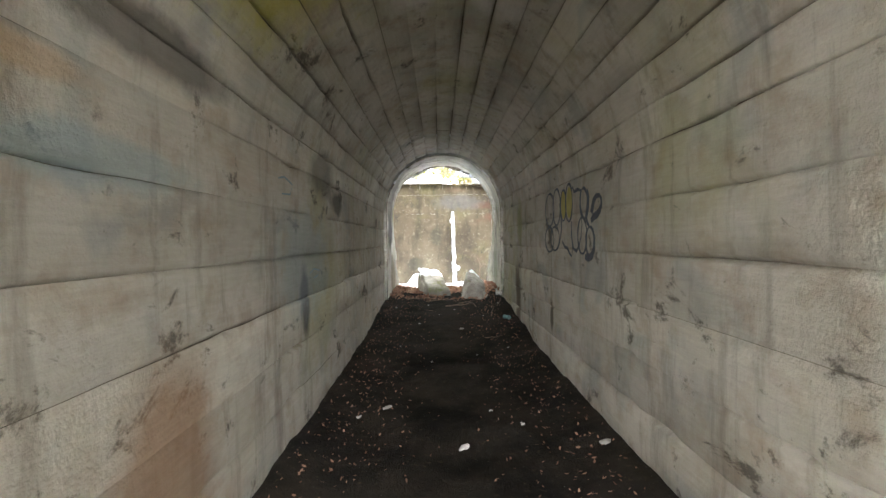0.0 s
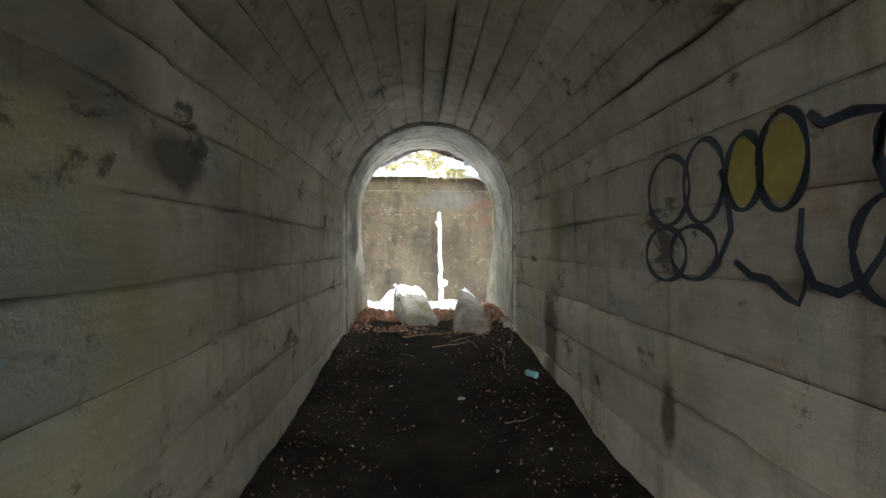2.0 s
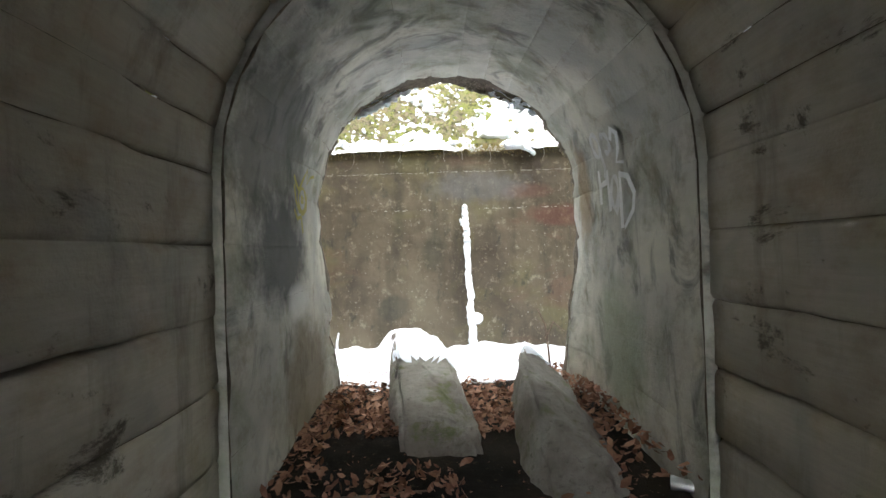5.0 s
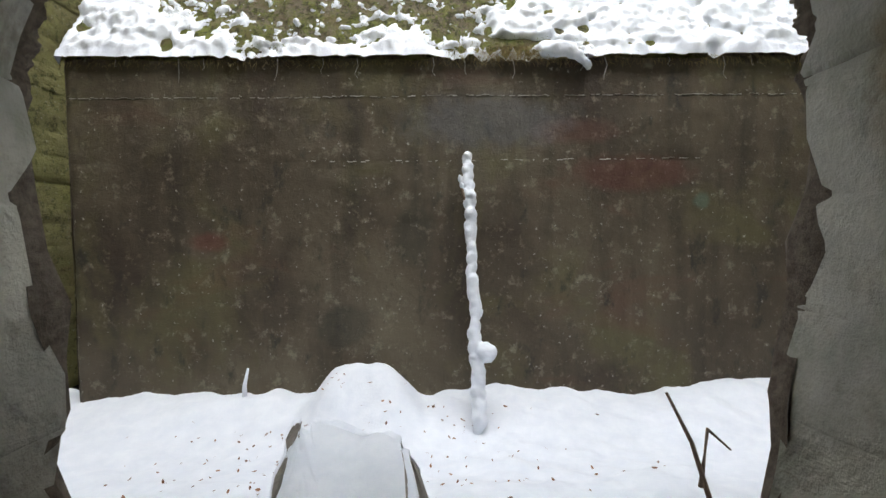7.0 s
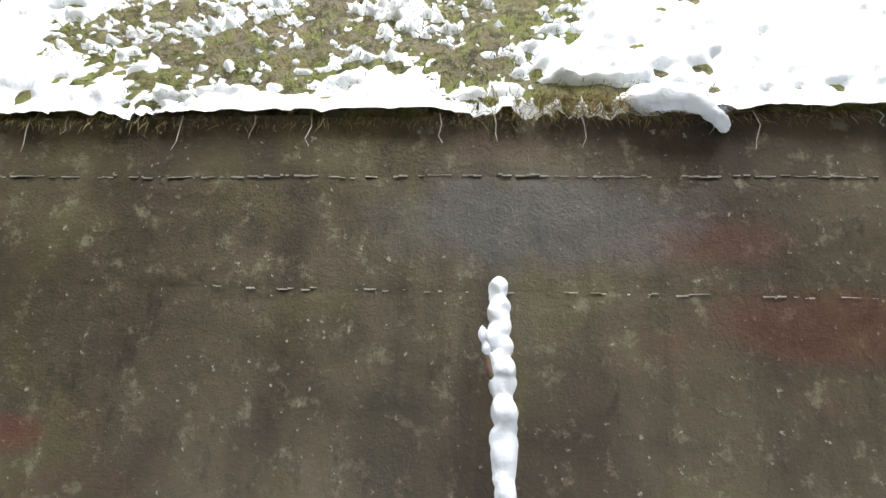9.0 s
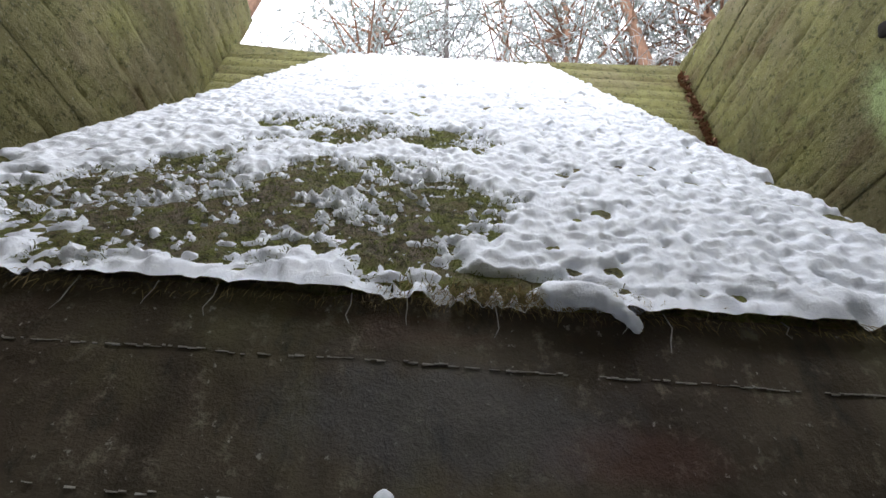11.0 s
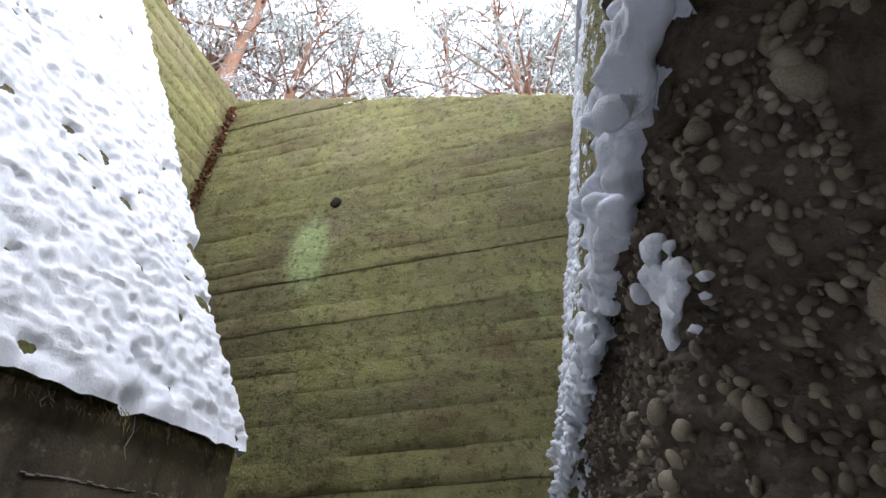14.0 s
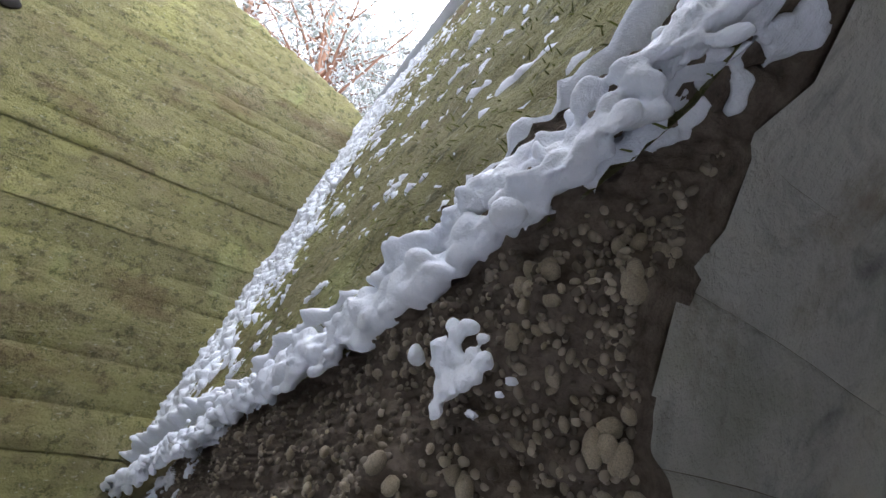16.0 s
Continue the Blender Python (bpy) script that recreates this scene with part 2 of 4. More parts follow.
def soil_material():
    n = Nodes("dark_soil", 0.95)
    n.bsdf.inputs["Specular IOR Level"].default_value = 0.08
    a, b, f = n.noise(1.8, 5, 0.6), n.noise(22, 7, 0.75), n.noise(90, 3, 0.7)
    c = n.mix(n.step(a, 0.4, 0.62), (0.016, 0.014, 0.012), (0.036, 0.030, 0.023))
    c = n.mix(n.mul(n.step(b, 0.57, 0.68), 0.75), c, (0.07, 0.055, 0.035))
    c = n.mix(n.mul(n.step(n.noise(75, 3, 0.6), 0.70, 0.76), 0.7), c, (0.3, 0.28, 0.25))
    return n.done(c, n.mul(n.mul(b, 1.3), n.mul(f, 0.5), "ADD"), 0.9, 0.03)


def rock_material():
    n = Nodes("granite", 0.85)
    a, b, f = n.noise(3, 6, 0.65), n.noise(30, 6, 0.7), n.noise(110, 3, 0.7)
    c = n.mix(n.step(a, 0.38, 0.66), (0.20, 0.18, 0.155), (0.38, 0.36, 0.32))
    c = n.mix(n.mul(n.step(b, 0.55, 0.68), 0.6), c, (0.11, 0.10, 0.085))
    c = n.mix(n.mul(n.step(n.noise(4, 6, 0.7), 0.55, 0.66), 0.7), c, (0.14, 0.16, 0.05))
    return n.done(c, n.mul(n.mul(b, 1.2), n.mul(f, 0.5), "ADD"), 0.9, 0.02)


def simple(name, a, b, scale=20, rough=0.8, metal=0.0, stretch=None, bump=0.4):
    n = Nodes(name, rough)
    n.bsdf.inputs["Metallic"].default_value = metal
    f = n.noise(scale, 6, 0.7, stretch)
    c = n.mix(n.step(f, 0.3, 0.7), a, b)
    c = n.shade(c, n.random(), 0.8, 1.15)
    return n.done(c, f, bump, 0.01)


def leaf_material(name, a, b):
    n = Nodes(name, 0.8)
    g = n.t.nodes.new("ShaderNodeNewGeometry").outputs["Random Per Island"]
    return n.done(n.mix(g, a, b))


TMOSS = moss_concrete("bright_moss")
TUNNEL, PORTAL, DARK, MOSS, BANK = tunnel_concrete(), portal_concrete(), dark_concrete(), moss_concrete(), bank_concrete()
SNOW, SOIL, ROCK = snow_material(), soil_material(), rock_material()
BARK = simple("pine_bark", (0.17, 0.10, 0.065), (0.34, 0.19, 0.12), 12, 0.9, 0, (1, 1, 0.3), 0.8)
GREYBARK = simple("grey_bark", (0.13, 0.11, 0.10), (0.26, 0.23, 0.21), 14, 0.9, 0, (1, 1, 0.3), 0.8)
# needle colours lightened to stand in for haze among the trees
NEEDLE = leaf_material("haze_paled_needles", (0.22, 0.25, 0.21), (0.58, 0.61, 0.60))
TWIG = simple("twig_bark", (0.10, 0.07, 0.05), (0.24, 0.17, 0.12), 30)
FROST = simple("frosted_twig", (0.3, 0.27, 0.25), (0.7, 0.7, 0.7), 18)
LEAF = leaf_material("fallen_leaves", (0.13, 0.06, 0.035), (0.36, 0.20, 0.13))
GRASS = leaf_material("dead_grass", (0.20, 0.14, 0.06), (0.36, 0.30, 0.13))
PEBBLE = simple("river_pebble", (0.18, 0.145, 0.10), (0.46, 0.40, 0.29), 9, 0.6)
CRUST = simple("eroded_concrete", (0.07, 0.055, 0.042), (0.24, 0.195, 0.15), 26, 0.85, 0, None, 1.0)
INK = simple("dark_blue_spray_paint", (0.022, 0.03, 0.05), (0.05, 0.07, 0.10), 9, 0.5)
YELLOW = simple("yellow_spray_paint", (0.30, 0.26, 0.06), (0.42, 0.37, 0.12), 8, 0.6)
WHITE = simple("pale_spray_paint", (0.6, 0.61, 0.62), (0.8, 0.8, 0.8), 8, 0.6)
BLUE = simple("faded_blue_paint", (0.16, 0.25, 0.30), (0.24, 0.32, 0.36), 6, 0.7)
TIN = simple("tarnished_tin", (0.45, 0.47, 0.48), (0.7, 0.72, 0.72), 10, 0.4, 0.7)
TEAL = simple("teal_plastic", (0.15, 0.36, 0.38), (0.25, 0.5, 0.5), 10, 0.5)
PAPER = simple("dirty_paper", (0.25, 0.23, 0.21), (0.48, 0.46, 0.43), 20, 0.9)
# near-black colour in place of the shade inside the bolt hole
HOLE_SHADE = simple("hole_shade", (0.012, 0.011, 0.01), (0.03, 0.025, 0.02), 10, 0.95)


# ---------------------------------------------------------------- builders
def solid(name, verts, faces, material, parent=None, label="", smooth=False):
    me = bpy.data.meshes.new(name)
    me.from_pydata([tuple(v) for v in verts], [], faces)
    me.materials.append(material)
    if smooth:
        me.polygons.foreach_set("use_smooth", [True] * len(me.polygons))
    ob = new(name, me)
    ob.parent = parent
    return tagged(ob, label)


def part(name, bm, material, parent=None, label="", smooth=True):
    me = bpy.data.meshes.new(name)
    bm.to_mesh(me)
    bm.free()
    me.materials.append(material)
    if smooth:
        me.polygons.foreach_set("use_smooth", [True] * len(me.polygons))
    ob = new(name, me)
    ob.parent = parent
    return tagged(ob, label)


def sheet(name, fn, nu, nv, material, parent=None, label=""):
    """A smooth grid of nu by nv quads, its points given by fn(u, v) for u, v in 0..1."""
    vs = [fn(i / nu, j / nv) for j in range(nv + 1) for i in range(nu + 1)]
    fs = [(j * (nu + 1) + i, j * (nu + 1) + i + 1, (j + 1) * (nu + 1) + i + 1, (j + 1) * (nu + 1) + i) for j in range(nv) for i in range(nu)]
    return solid(name, vs, fs, material, parent, label, True)


def structure(ob, label, category):
    return tagged(ob, label, category, "", "structure")


def wob(x, y, z, s=1.0, octaves=3):
    return noise.fractal(Vector((x * s, y * s, z * s)), 0.8, 2.0, octaves, noise_basis="PERLIN_ORIGINAL")


def lerp(a, b, t):
    return a + (b - a) * t


def smooth01(a, b, x):
    t = min(1.0, max(0.0, (x - a) / (b - a)))
    return t * t * (3 - 2 * t)


def tube(bm, pts, radii, sides=7):
    """A tapered tube along pts."""
    rings = []
    for k, p in enumerate(pts):
        d = (Vector(pts[min(k + 1, len(pts) - 1)]) - Vector(pts[max(k - 1, 0)])).normalized()
        a = d.orthogonal().normalized()
        b = d.cross(a)
        rings.append([bm.verts.new(Vector(p) + radii[k] * (math.cos(2 * math.pi * s / sides) * a + math.sin(2 * math.pi * s / sides) * b)) for s in range(sides)])
    for r, q in zip(rings, rings[1:]):
        for s in range(sides):
            bm.faces.new((r[s], r[(s + 1) % sides], q[(s + 1) % sides], q[s]))
    bm.faces.new(rings[0][::-1])
    bm.faces.new(rings[-1])


def ball():
    bm = bmesh.new()
    bmesh.ops.create_icosphere(bm, subdivisions=2, radius=1.0)
    vs, fs = [v.co.copy() for v in bm.verts], [tuple(v.index for v in f.verts) for f in bm.faces]
    bm.free()
    return vs, fs


BALL_V, BALL_F = ball()


def fused(name, spots, voxel, rough, parent=None, label=""):
    """Overlapping balls of snow melted into one lumpy skin."""
    vs, fs = [], []
    for c, (a, b2, d) in spots:
        k = len(vs)
        for v in BALL_V:
            p = Vector((c[0] + v.x * a, c[1] + v.y * b2, c[2] + v.z * d))
            vs.append(p + Vector((1, 1, 1)) * rough * wob(*p, 14) + Vector((0.5, 1, 1)) * rough * wob(*p, 5))
        fs += [tuple(i + k for i in f) for f in BALL_F]
    ob = solid(name, vs, fs, SNOW, parent, label, True)
    mod = ob.modifiers.new("melt", "REMESH")
    mod.mode, mod.voxel_size, mod.use_smooth_shade = "VOXEL", voxel, True
    mod = ob.modifiers.new("soften", "SMOOTH")
    mod.factor, mod.iterations = 0.5, 1
    return ob


# ---------------------------------------------------------------- plan
HW, SPRING = 1.09, 1.88            # half width of the tunnel and height where its vault begins
PW = 1.05                          # half width of the portal ring
Y_BACK, Y_RING, Y_FACE = -3.3, 7.67, 9.62
Y_WALL, Z_WALL = 12.0, 2.98        # the low wall opposite
X_RIGHT, X_LEFT, Y_END = 5.24, -4.6, 15.5


def floor_z(x, y):
    """The trodden floor: level, rising over rubble towards the mouth, then the court outside."""
    rise = 0.27 * smooth01(4.0, 8.3, y) - 0.15 * smooth01(9.6, 11.2, y)
    side = 0.07 * smooth01(0.65, 1.05, abs(x)) * smooth01(11, 9, y)
    return rise + side - 0.03 + 0.035 * wob(x, y, 0, 1.3) + 0.012 * wob(x, y, 5, 7)


def profile(hw, spring, boards):
    """The tunnel's cross-section as straight board strips, from the left foot over the vault to the right foot."""
    pts = []
    n = 7
    for k in range(n):
        pts.append((-hw, -0.3 + (spring + 0.3) * k / n))
    for k in range(boards + 1):
        a = math.pi * k / boards
        pts.append((-hw * math.cos(a), spring + hw * math.sin(a)))
    for k in range(n - 1, -1, -1):
        pts.append((hw, -0.3 + (spring + 0.3) * k / n))
    return pts


def strips(parent, prof, cuts, material, joint, seed, taper=None):
    """Board-marked lining: each strip between two seams is a slab with chamfered, slightly uneven edges."""
    rnd = random.Random(seed)
    for k, (a, b) in enumerate(zip(prof, prof[1:])):
        shift = rnd.uniform(-0.4, 0.4)
        marks = [cuts[0]] + [c + shift for c in cuts[1:-1] if a[1] > 1.8] + [cuts[-1]]
        for y0, y1 in zip(marks, marks[1:]):
            ax, az, bx, bz = *a, *b
            nx, nz = az - bz, bx - ax
            ln = math.hypot(nx, nz)
            nx, nz = -nx / ln, -nz / ln
            if nx * (0 - (ax + bx) / 2) + nz * (1.5 - (az + bz) / 2) < 0:
                nx, nz = -nx, -nz
            off = rnd.uniform(-0.004, 0.006)
            nu, nv = max(2, int((y1 - y0) / 0.14)), 6
            edge = (0.0, 0.02, 0.08, 0.5, 0.92, 0.98, 1.0)

            def at(u, v, k=k):
                y = lerp(y0, y1, u)
                w = edge[round(v * nv)]
                x, z = lerp(ax, bx, w), lerp(az, bz, w)
                rough = 0.010 * wob(x * 3, y, z * 3, 1.5) + 0.006 * wob(x, y, z, 9)
                chip = max(0.0, wob(x, y, z + 3 * seed, 2.3) - 0.12) * 0.10
                gap = 0.003 + 0.02 * max(0.0, 0.15 + wob(y * 0.5, k, 1, 1.3)) + chip if round(v * nv) in (0, nv) else (0.003 + chip * 0.6 if round(v * nv) in (1, nv - 1) else 0)
                if u in (0, 1):
                    gap += 0.012
                k_in = off * joint + rough - gap * joint
                x, z = x + nx * k_in, z + nz * k_in
                if taper:
                    x, y, z = taper(x, y, z)
                return (x, y, z)

            sheet("concrete_strip", at, nu, nv, material, parent)


# ---------------------------------------------------------------- ground and tunnel
def ground_at(u, v):
    x, y = lerp(-60, 60, u), lerp(-60, 60, v)
    return (x, y, -0.45)


structure(sheet("ground", ground_at, 8, 8, SOIL), "flat dark soil under the whole site", "ground")
floor = structure(sheet("floor", lambda u, v: (lerp(-1.3, 1.3, u), lerp(-9, 10.2, v), floor_z(lerp(-1.3, 1.3, u), lerp(-9, 10.2, v))), 52, 380, SOIL),
                  "trodden dark earth floor with grit and litter", "floor")

tunnel = structure(solid("wall_tunnel", [(x * 1.28, y, z if z < 0 else z * 1.12) for y in (Y_BACK, Y_RING) for x, z in profile(HW, SPRING, 17)],
                         [(i, i + 1, i + 1 + 32, i + 32) for i in range(31)], CRUST), "pale stained concrete tunnel lining with board marks", "wall")
strips(tunnel, profile(HW, SPRING, 17), (Y_BACK, 6.4, Y_RING), TUNNEL, 1.0, 3)


def mouth(x, y, z):
    """The portal ring: worn back at its outer edge and a little narrower at the foot."""
    t = smooth01(Y_FACE - 0.35, Y_FACE, y)
    y2 = y + t * (0.05 * wob(x * 1.5, 0, z * 1.5, 1.6) + 0.04 * wob(x, 4, z, 7) - 0.04)
    grow = 1 + t * (0.005 + 0.035 * wob(x, 2, z, 2.2) + 0.02 * wob(x, 5, z, 9)) + 0.03 * t * smooth01(0.9, 2.0, z) - 0.10 * t * smooth01(1.3, 0.2, z)
    lin = smooth01(Y_RING, Y_FACE, y)
    return (x * grow * (1 + 0.045 * lin), y2, z + 0.14 * lin * smooth01(1.2, 2.6, z))


portal = structure(solid("wall_portal", [(x * 1.28, y, z if z < 0 else z * 1.12) for y in (Y_RING, Y_FACE - 0.1) for x, z in profile(PW, SPRING, 15)],
                         [(i, i + 1, i + 1 + 30, i + 30) for i in range(29)], CRUST), "grey stained concrete ring at the tunnel mouth", "wall")
strips(portal, profile(PW, SPRING, 15), (Y_RING, Y_FACE), PORTAL, 0.12, 5, mouth)
ring = profile(HW + 0.03, SPRING, 17)
inner = [(x * PW / HW * 0.985, z if z < SPRING else SPRING + (z - SPRING) * PW / HW * 0.985) for x, z in ring]
structure(solid("trim_ring_step", [(x, Y_RING + 0.012 * wob(x, 0, z, 3), z) for x, z in ring] + [(x, Y_RING + 0.004, z) for x, z in inner],
                [(i, i + 1, i + 1 + len(ring), i + len(ring)) for i in range(len(ring) - 1)], PORTAL), "narrow concrete step round the tunnel ring", "trim")

# ---------------------------------------------------------------- the court
def court_snow(x, y):
    z = floor_z(x, y) + 0.05 + 0.05 * wob(x, y, 3, 0.9) + 0.018 * wob(x, y, 8, 5)
    z += 0.40 * math.exp(-(((x + 0.56) / 0.40) ** 4 + ((y - 11.72) / 0.34) ** 2))
    z += 0.05 * math.exp(-(((x - 0.1) / 0.5) ** 2 + ((y - 11.6) / 0.3) ** 2))
    z += 0.12 * math.exp(-(((x + 1.6) / 0.5) ** 2 + ((y - 11.8) / 0.25) ** 2))
    z += 0.05 * smooth01(10.8, 11.7, y) + 0.14 * smooth01(11.3, 12.1, y) * (0.5 + 0.8 * wob(x, 1, 1, 1.1)) + 0.10 * math.exp(-(((x - 2.5) / 0.45) ** 2 + ((y - 11.9) / 0.3) ** 2))
    z -= 0.15 * smooth01(10.3, 11.3, y)
    z -= 0.14 * smooth01(10.0, 9.5, y + 0.12 * wob(x, y, 9, 2.5)) * smooth01(1.6, 1.2, abs(x))
    return z


structure(sheet("snow_ground", lambda u, v: (lerp(X_LEFT, X_RIGHT, u), lerp(9.35, 12.3, v), court_snow(lerp(X_LEFT, X_RIGHT, u), lerp(9.35, 12.3, v))), 300, 100, SNOW),
          "fresh snow lying on the court between the walls", "snow")

# the wall opposite, with its two pour joints
XE, XF = 3.40, -3.05               # ends of the wall opposite
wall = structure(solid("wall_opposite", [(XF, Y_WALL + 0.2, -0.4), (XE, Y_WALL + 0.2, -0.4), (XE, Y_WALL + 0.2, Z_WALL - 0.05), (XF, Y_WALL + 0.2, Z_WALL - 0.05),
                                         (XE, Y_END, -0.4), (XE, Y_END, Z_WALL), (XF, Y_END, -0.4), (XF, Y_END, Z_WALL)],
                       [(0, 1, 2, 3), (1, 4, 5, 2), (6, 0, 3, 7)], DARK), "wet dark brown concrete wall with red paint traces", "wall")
for z0, z1, deep in ((-0.35, 2.12, 0.0), (2.12, 2.665, 0.001), (2.665, Z_WALL, 0.0)):
    def face(u, v, z0=z0, z1=z1, deep=deep):
        x, w = lerp(XF, XE, u), v
        z = lerp(z0, z1, w) + (0.02 * wob(x, 0, 0, 1.2) if z1 == Z_WALL and v == 1 else 0) + 0.008 * wob(x, z0 if v < 0.5 else z1, 0, 2)
        y = Y_WALL + deep + 0.014 * wob(x, 0, z, 1.5) + 0.006 * wob(x, 0, z, 8)
        if v in (0, 1):
            y += 0.002
        if u in (0, 1):
            y += 0.03
        return (x, y, z)
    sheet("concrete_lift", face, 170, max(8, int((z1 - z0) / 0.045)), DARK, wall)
rl = random.Random(14)
LIME = simple("lime_streak", (0.30, 0.28, 0.24), (0.55, 0.53, 0.48), 30, 0.8)
for z_line, keep, x0, x1 in ((2.665, 0.75, XF, XE), (2.12, 0.45, -1.1, 2.4)):
    vs, fs = [], []
    x = x0 + 0.05
    while x < x1 - 0.1:
        ln = rl.uniform(0.008, 0.05)
        if rl.random() < keep:
            h, z = rl.uniform(0.001, 0.0045), z_line + 0.008 * wob(x, z_line, 0, 2) + rl.gauss(0, 0.003)
            b = len(vs)
            y = Y_WALL + 0.014 * wob(x, 0, z, 1.5) - 0.004
            vs += [(x, y, z - h), (x + ln, y, z - h * 0.6), (x + ln, y, z + h * 0.6), (x, y, z + h), (x, y + 0.03, z - h), (x + ln, y + 0.03, z - h), (x + ln, y + 0.03, z + h), (x, y + 0.03, z + h)]
            fs += [(b, b + 1, b + 2, b + 3), (b, b + 4, b + 5, b + 1), (b + 3, b + 2, b + 6, b + 7)]
        x += ln
    tagged(solid("lime_crust", vs, fs, LIME, wall, "pale lime crust along the joint"), "", "", "", "stuff")
for x_side, label in ((XE, "a"), (XF, "b")):
    s = 1 if x_side > 0 else -1
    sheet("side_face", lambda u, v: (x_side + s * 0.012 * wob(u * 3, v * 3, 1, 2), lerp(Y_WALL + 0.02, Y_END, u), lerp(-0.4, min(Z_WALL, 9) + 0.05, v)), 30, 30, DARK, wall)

# the bank above it
P0R, P1R = Vector((XE + 0.03, Y_WALL - 0.02, Z_WALL + 0.03)), Vector((2.40, Y_END, 10.75))
P0L, P1L = Vector((XF - 0.03, Y_WALL - 0.02, Z_WALL + 0.03)), Vector((-2.2, Y_END, 10.75))
BANK_N = (P1L - P0L).cross(P0R - P0L).normalized()
if BANK_N.y > 0:
    BANK_N = -BANK_N


def on_bank(u, v):
    return P0L.lerp(P0R, u).lerp(P1L.lerp(P1R, u), v)


def bank_base(u, v):
    p = on_bank(u, v)
    k = 0.02 * wob(p.x, p.y, p.z, 2) + 0.012 * wob(p.x, p.y, p.z, 8)
    if v == 0 or u in (0, 1):
        k -= 0.06
    return p + BANK_N * k


bank = structure(sheet("bank", bank_base, 160, 200, BANK), "steep mossy concrete bank half covered with snow", "bank")
for xs, xe2 in ((P0R, P1R), (P0L, P1L)):
    s = 1 if xs.x > 0 else -1
    sheet("bank_side", lambda u, v: Vector((xs.lerp(xe2, v).x - s * 0.05, lerp(xs.lerp(xe2, v).y + 0.05, Y_END, u), lerp(xs.z, xe2.z, v) - 0.06)), 8, 40, MOSS, bank)


def bare(u, v):
    """How bare of snow the bank is: a large mossy patch and a smaller one above it."""
    x, s = lerp(XF, XE, u), v * 8.5
    w = 0.75 * wob(x, s, 0, 1.1) + 0.30 * wob(x, s, 4, 4.5)
    a = 1.1 - math.hypot((x + 0.85 - 0.1 * s) / 1.75, (s - 0.95) / 0.85) + w
    b = 1 - max(abs((x + 0.3) / 1.15), abs((s - 2.55) / 0.42)) + w
    c = 1 - max(abs((x - 0.95) / 0.55), abs((s - 0.06) / 0.13)) + 0.7 * w
    return max(a * 0.9, b * 0.8, c * 0.8)


def bank_snow(u, v):
    p = on_bank(u, v)
    x, s = p.x, v * 8.5
    d = 0.045 + 0.03 * wob(x, s, 1, 1.6) + 0.022 * wob(x, s * 1.3, 2, 5) + 0.02 * wob(x, s, 3, 12)
    pit = noise.noise(Vector((x * 5.2, s * 5.2, 7.7)))
    d -= 0.15 * max(0.0, pit - 0.32) * (1.2 - 0.5 * v)
    d -= 0.09 * max(0.0, noise.noise(Vector((x * 13, s * 17, 2.2))) - 0.25)
    d += 0.012 * noise.noise(Vector((x * 22, s * 26, 5.5)))
    bn = bare(u, v)
    if bn > 0:
        fleck = 0.050 * wob(x, s * 1.6, 6, 8) + 0.055 * wob(x, s * 1.3, 3, 19) + 0.05 * wob(x, s, 8, 2.6)
        d = lerp(d, -0.017 + fleck, smooth01(0.0, 0.35, bn))
    if u in (0, 1):
        d = -0.05
    if v == 0:
        return p + BANK_N * min(d, 0.03) + Vector((0, -0.02, -0.035 - 0.04 * max(0, wob(x, 9, 9, 3))))
    return p + BANK_N * d


sheet("bank_snow", bank_snow, 300, 380, SNOW, bank, "lumpy melting snow")
tongue = []
r9 = random.Random(9)
for k in range(70):
    q = k / 69
    rad = 0.062 * (1 - 0.62 * q) * r9.uniform(0.75, 1.15)
    tongue.append(((0.98 + 0.36 * q + r9.gauss(0, 0.012), Y_WALL - 0.03 - 0.05 * math.sin(q * 3), Z_WALL + 0.06 - 0.03 * q - 0.13 * q ** 3 + r9.gauss(0, 0.010)), (rad * 1.2, rad * 0.9, rad)))
    tongue.append(((0.9 + 0.5 * q, Y_WALL + 0.03, Z_WALL + 0.06 + r9.gauss(0, 0.012)), (0.05, 0.05, 0.04)))
tagged(fused("snow_cornice", tongue, 0.012, 0.02), "small tongue of snow sagging over the wall edge", "snow")

# tall side walls of board-marked concrete
def right_top(y):
    return 8.80 + (y - 8.9) * 0.345


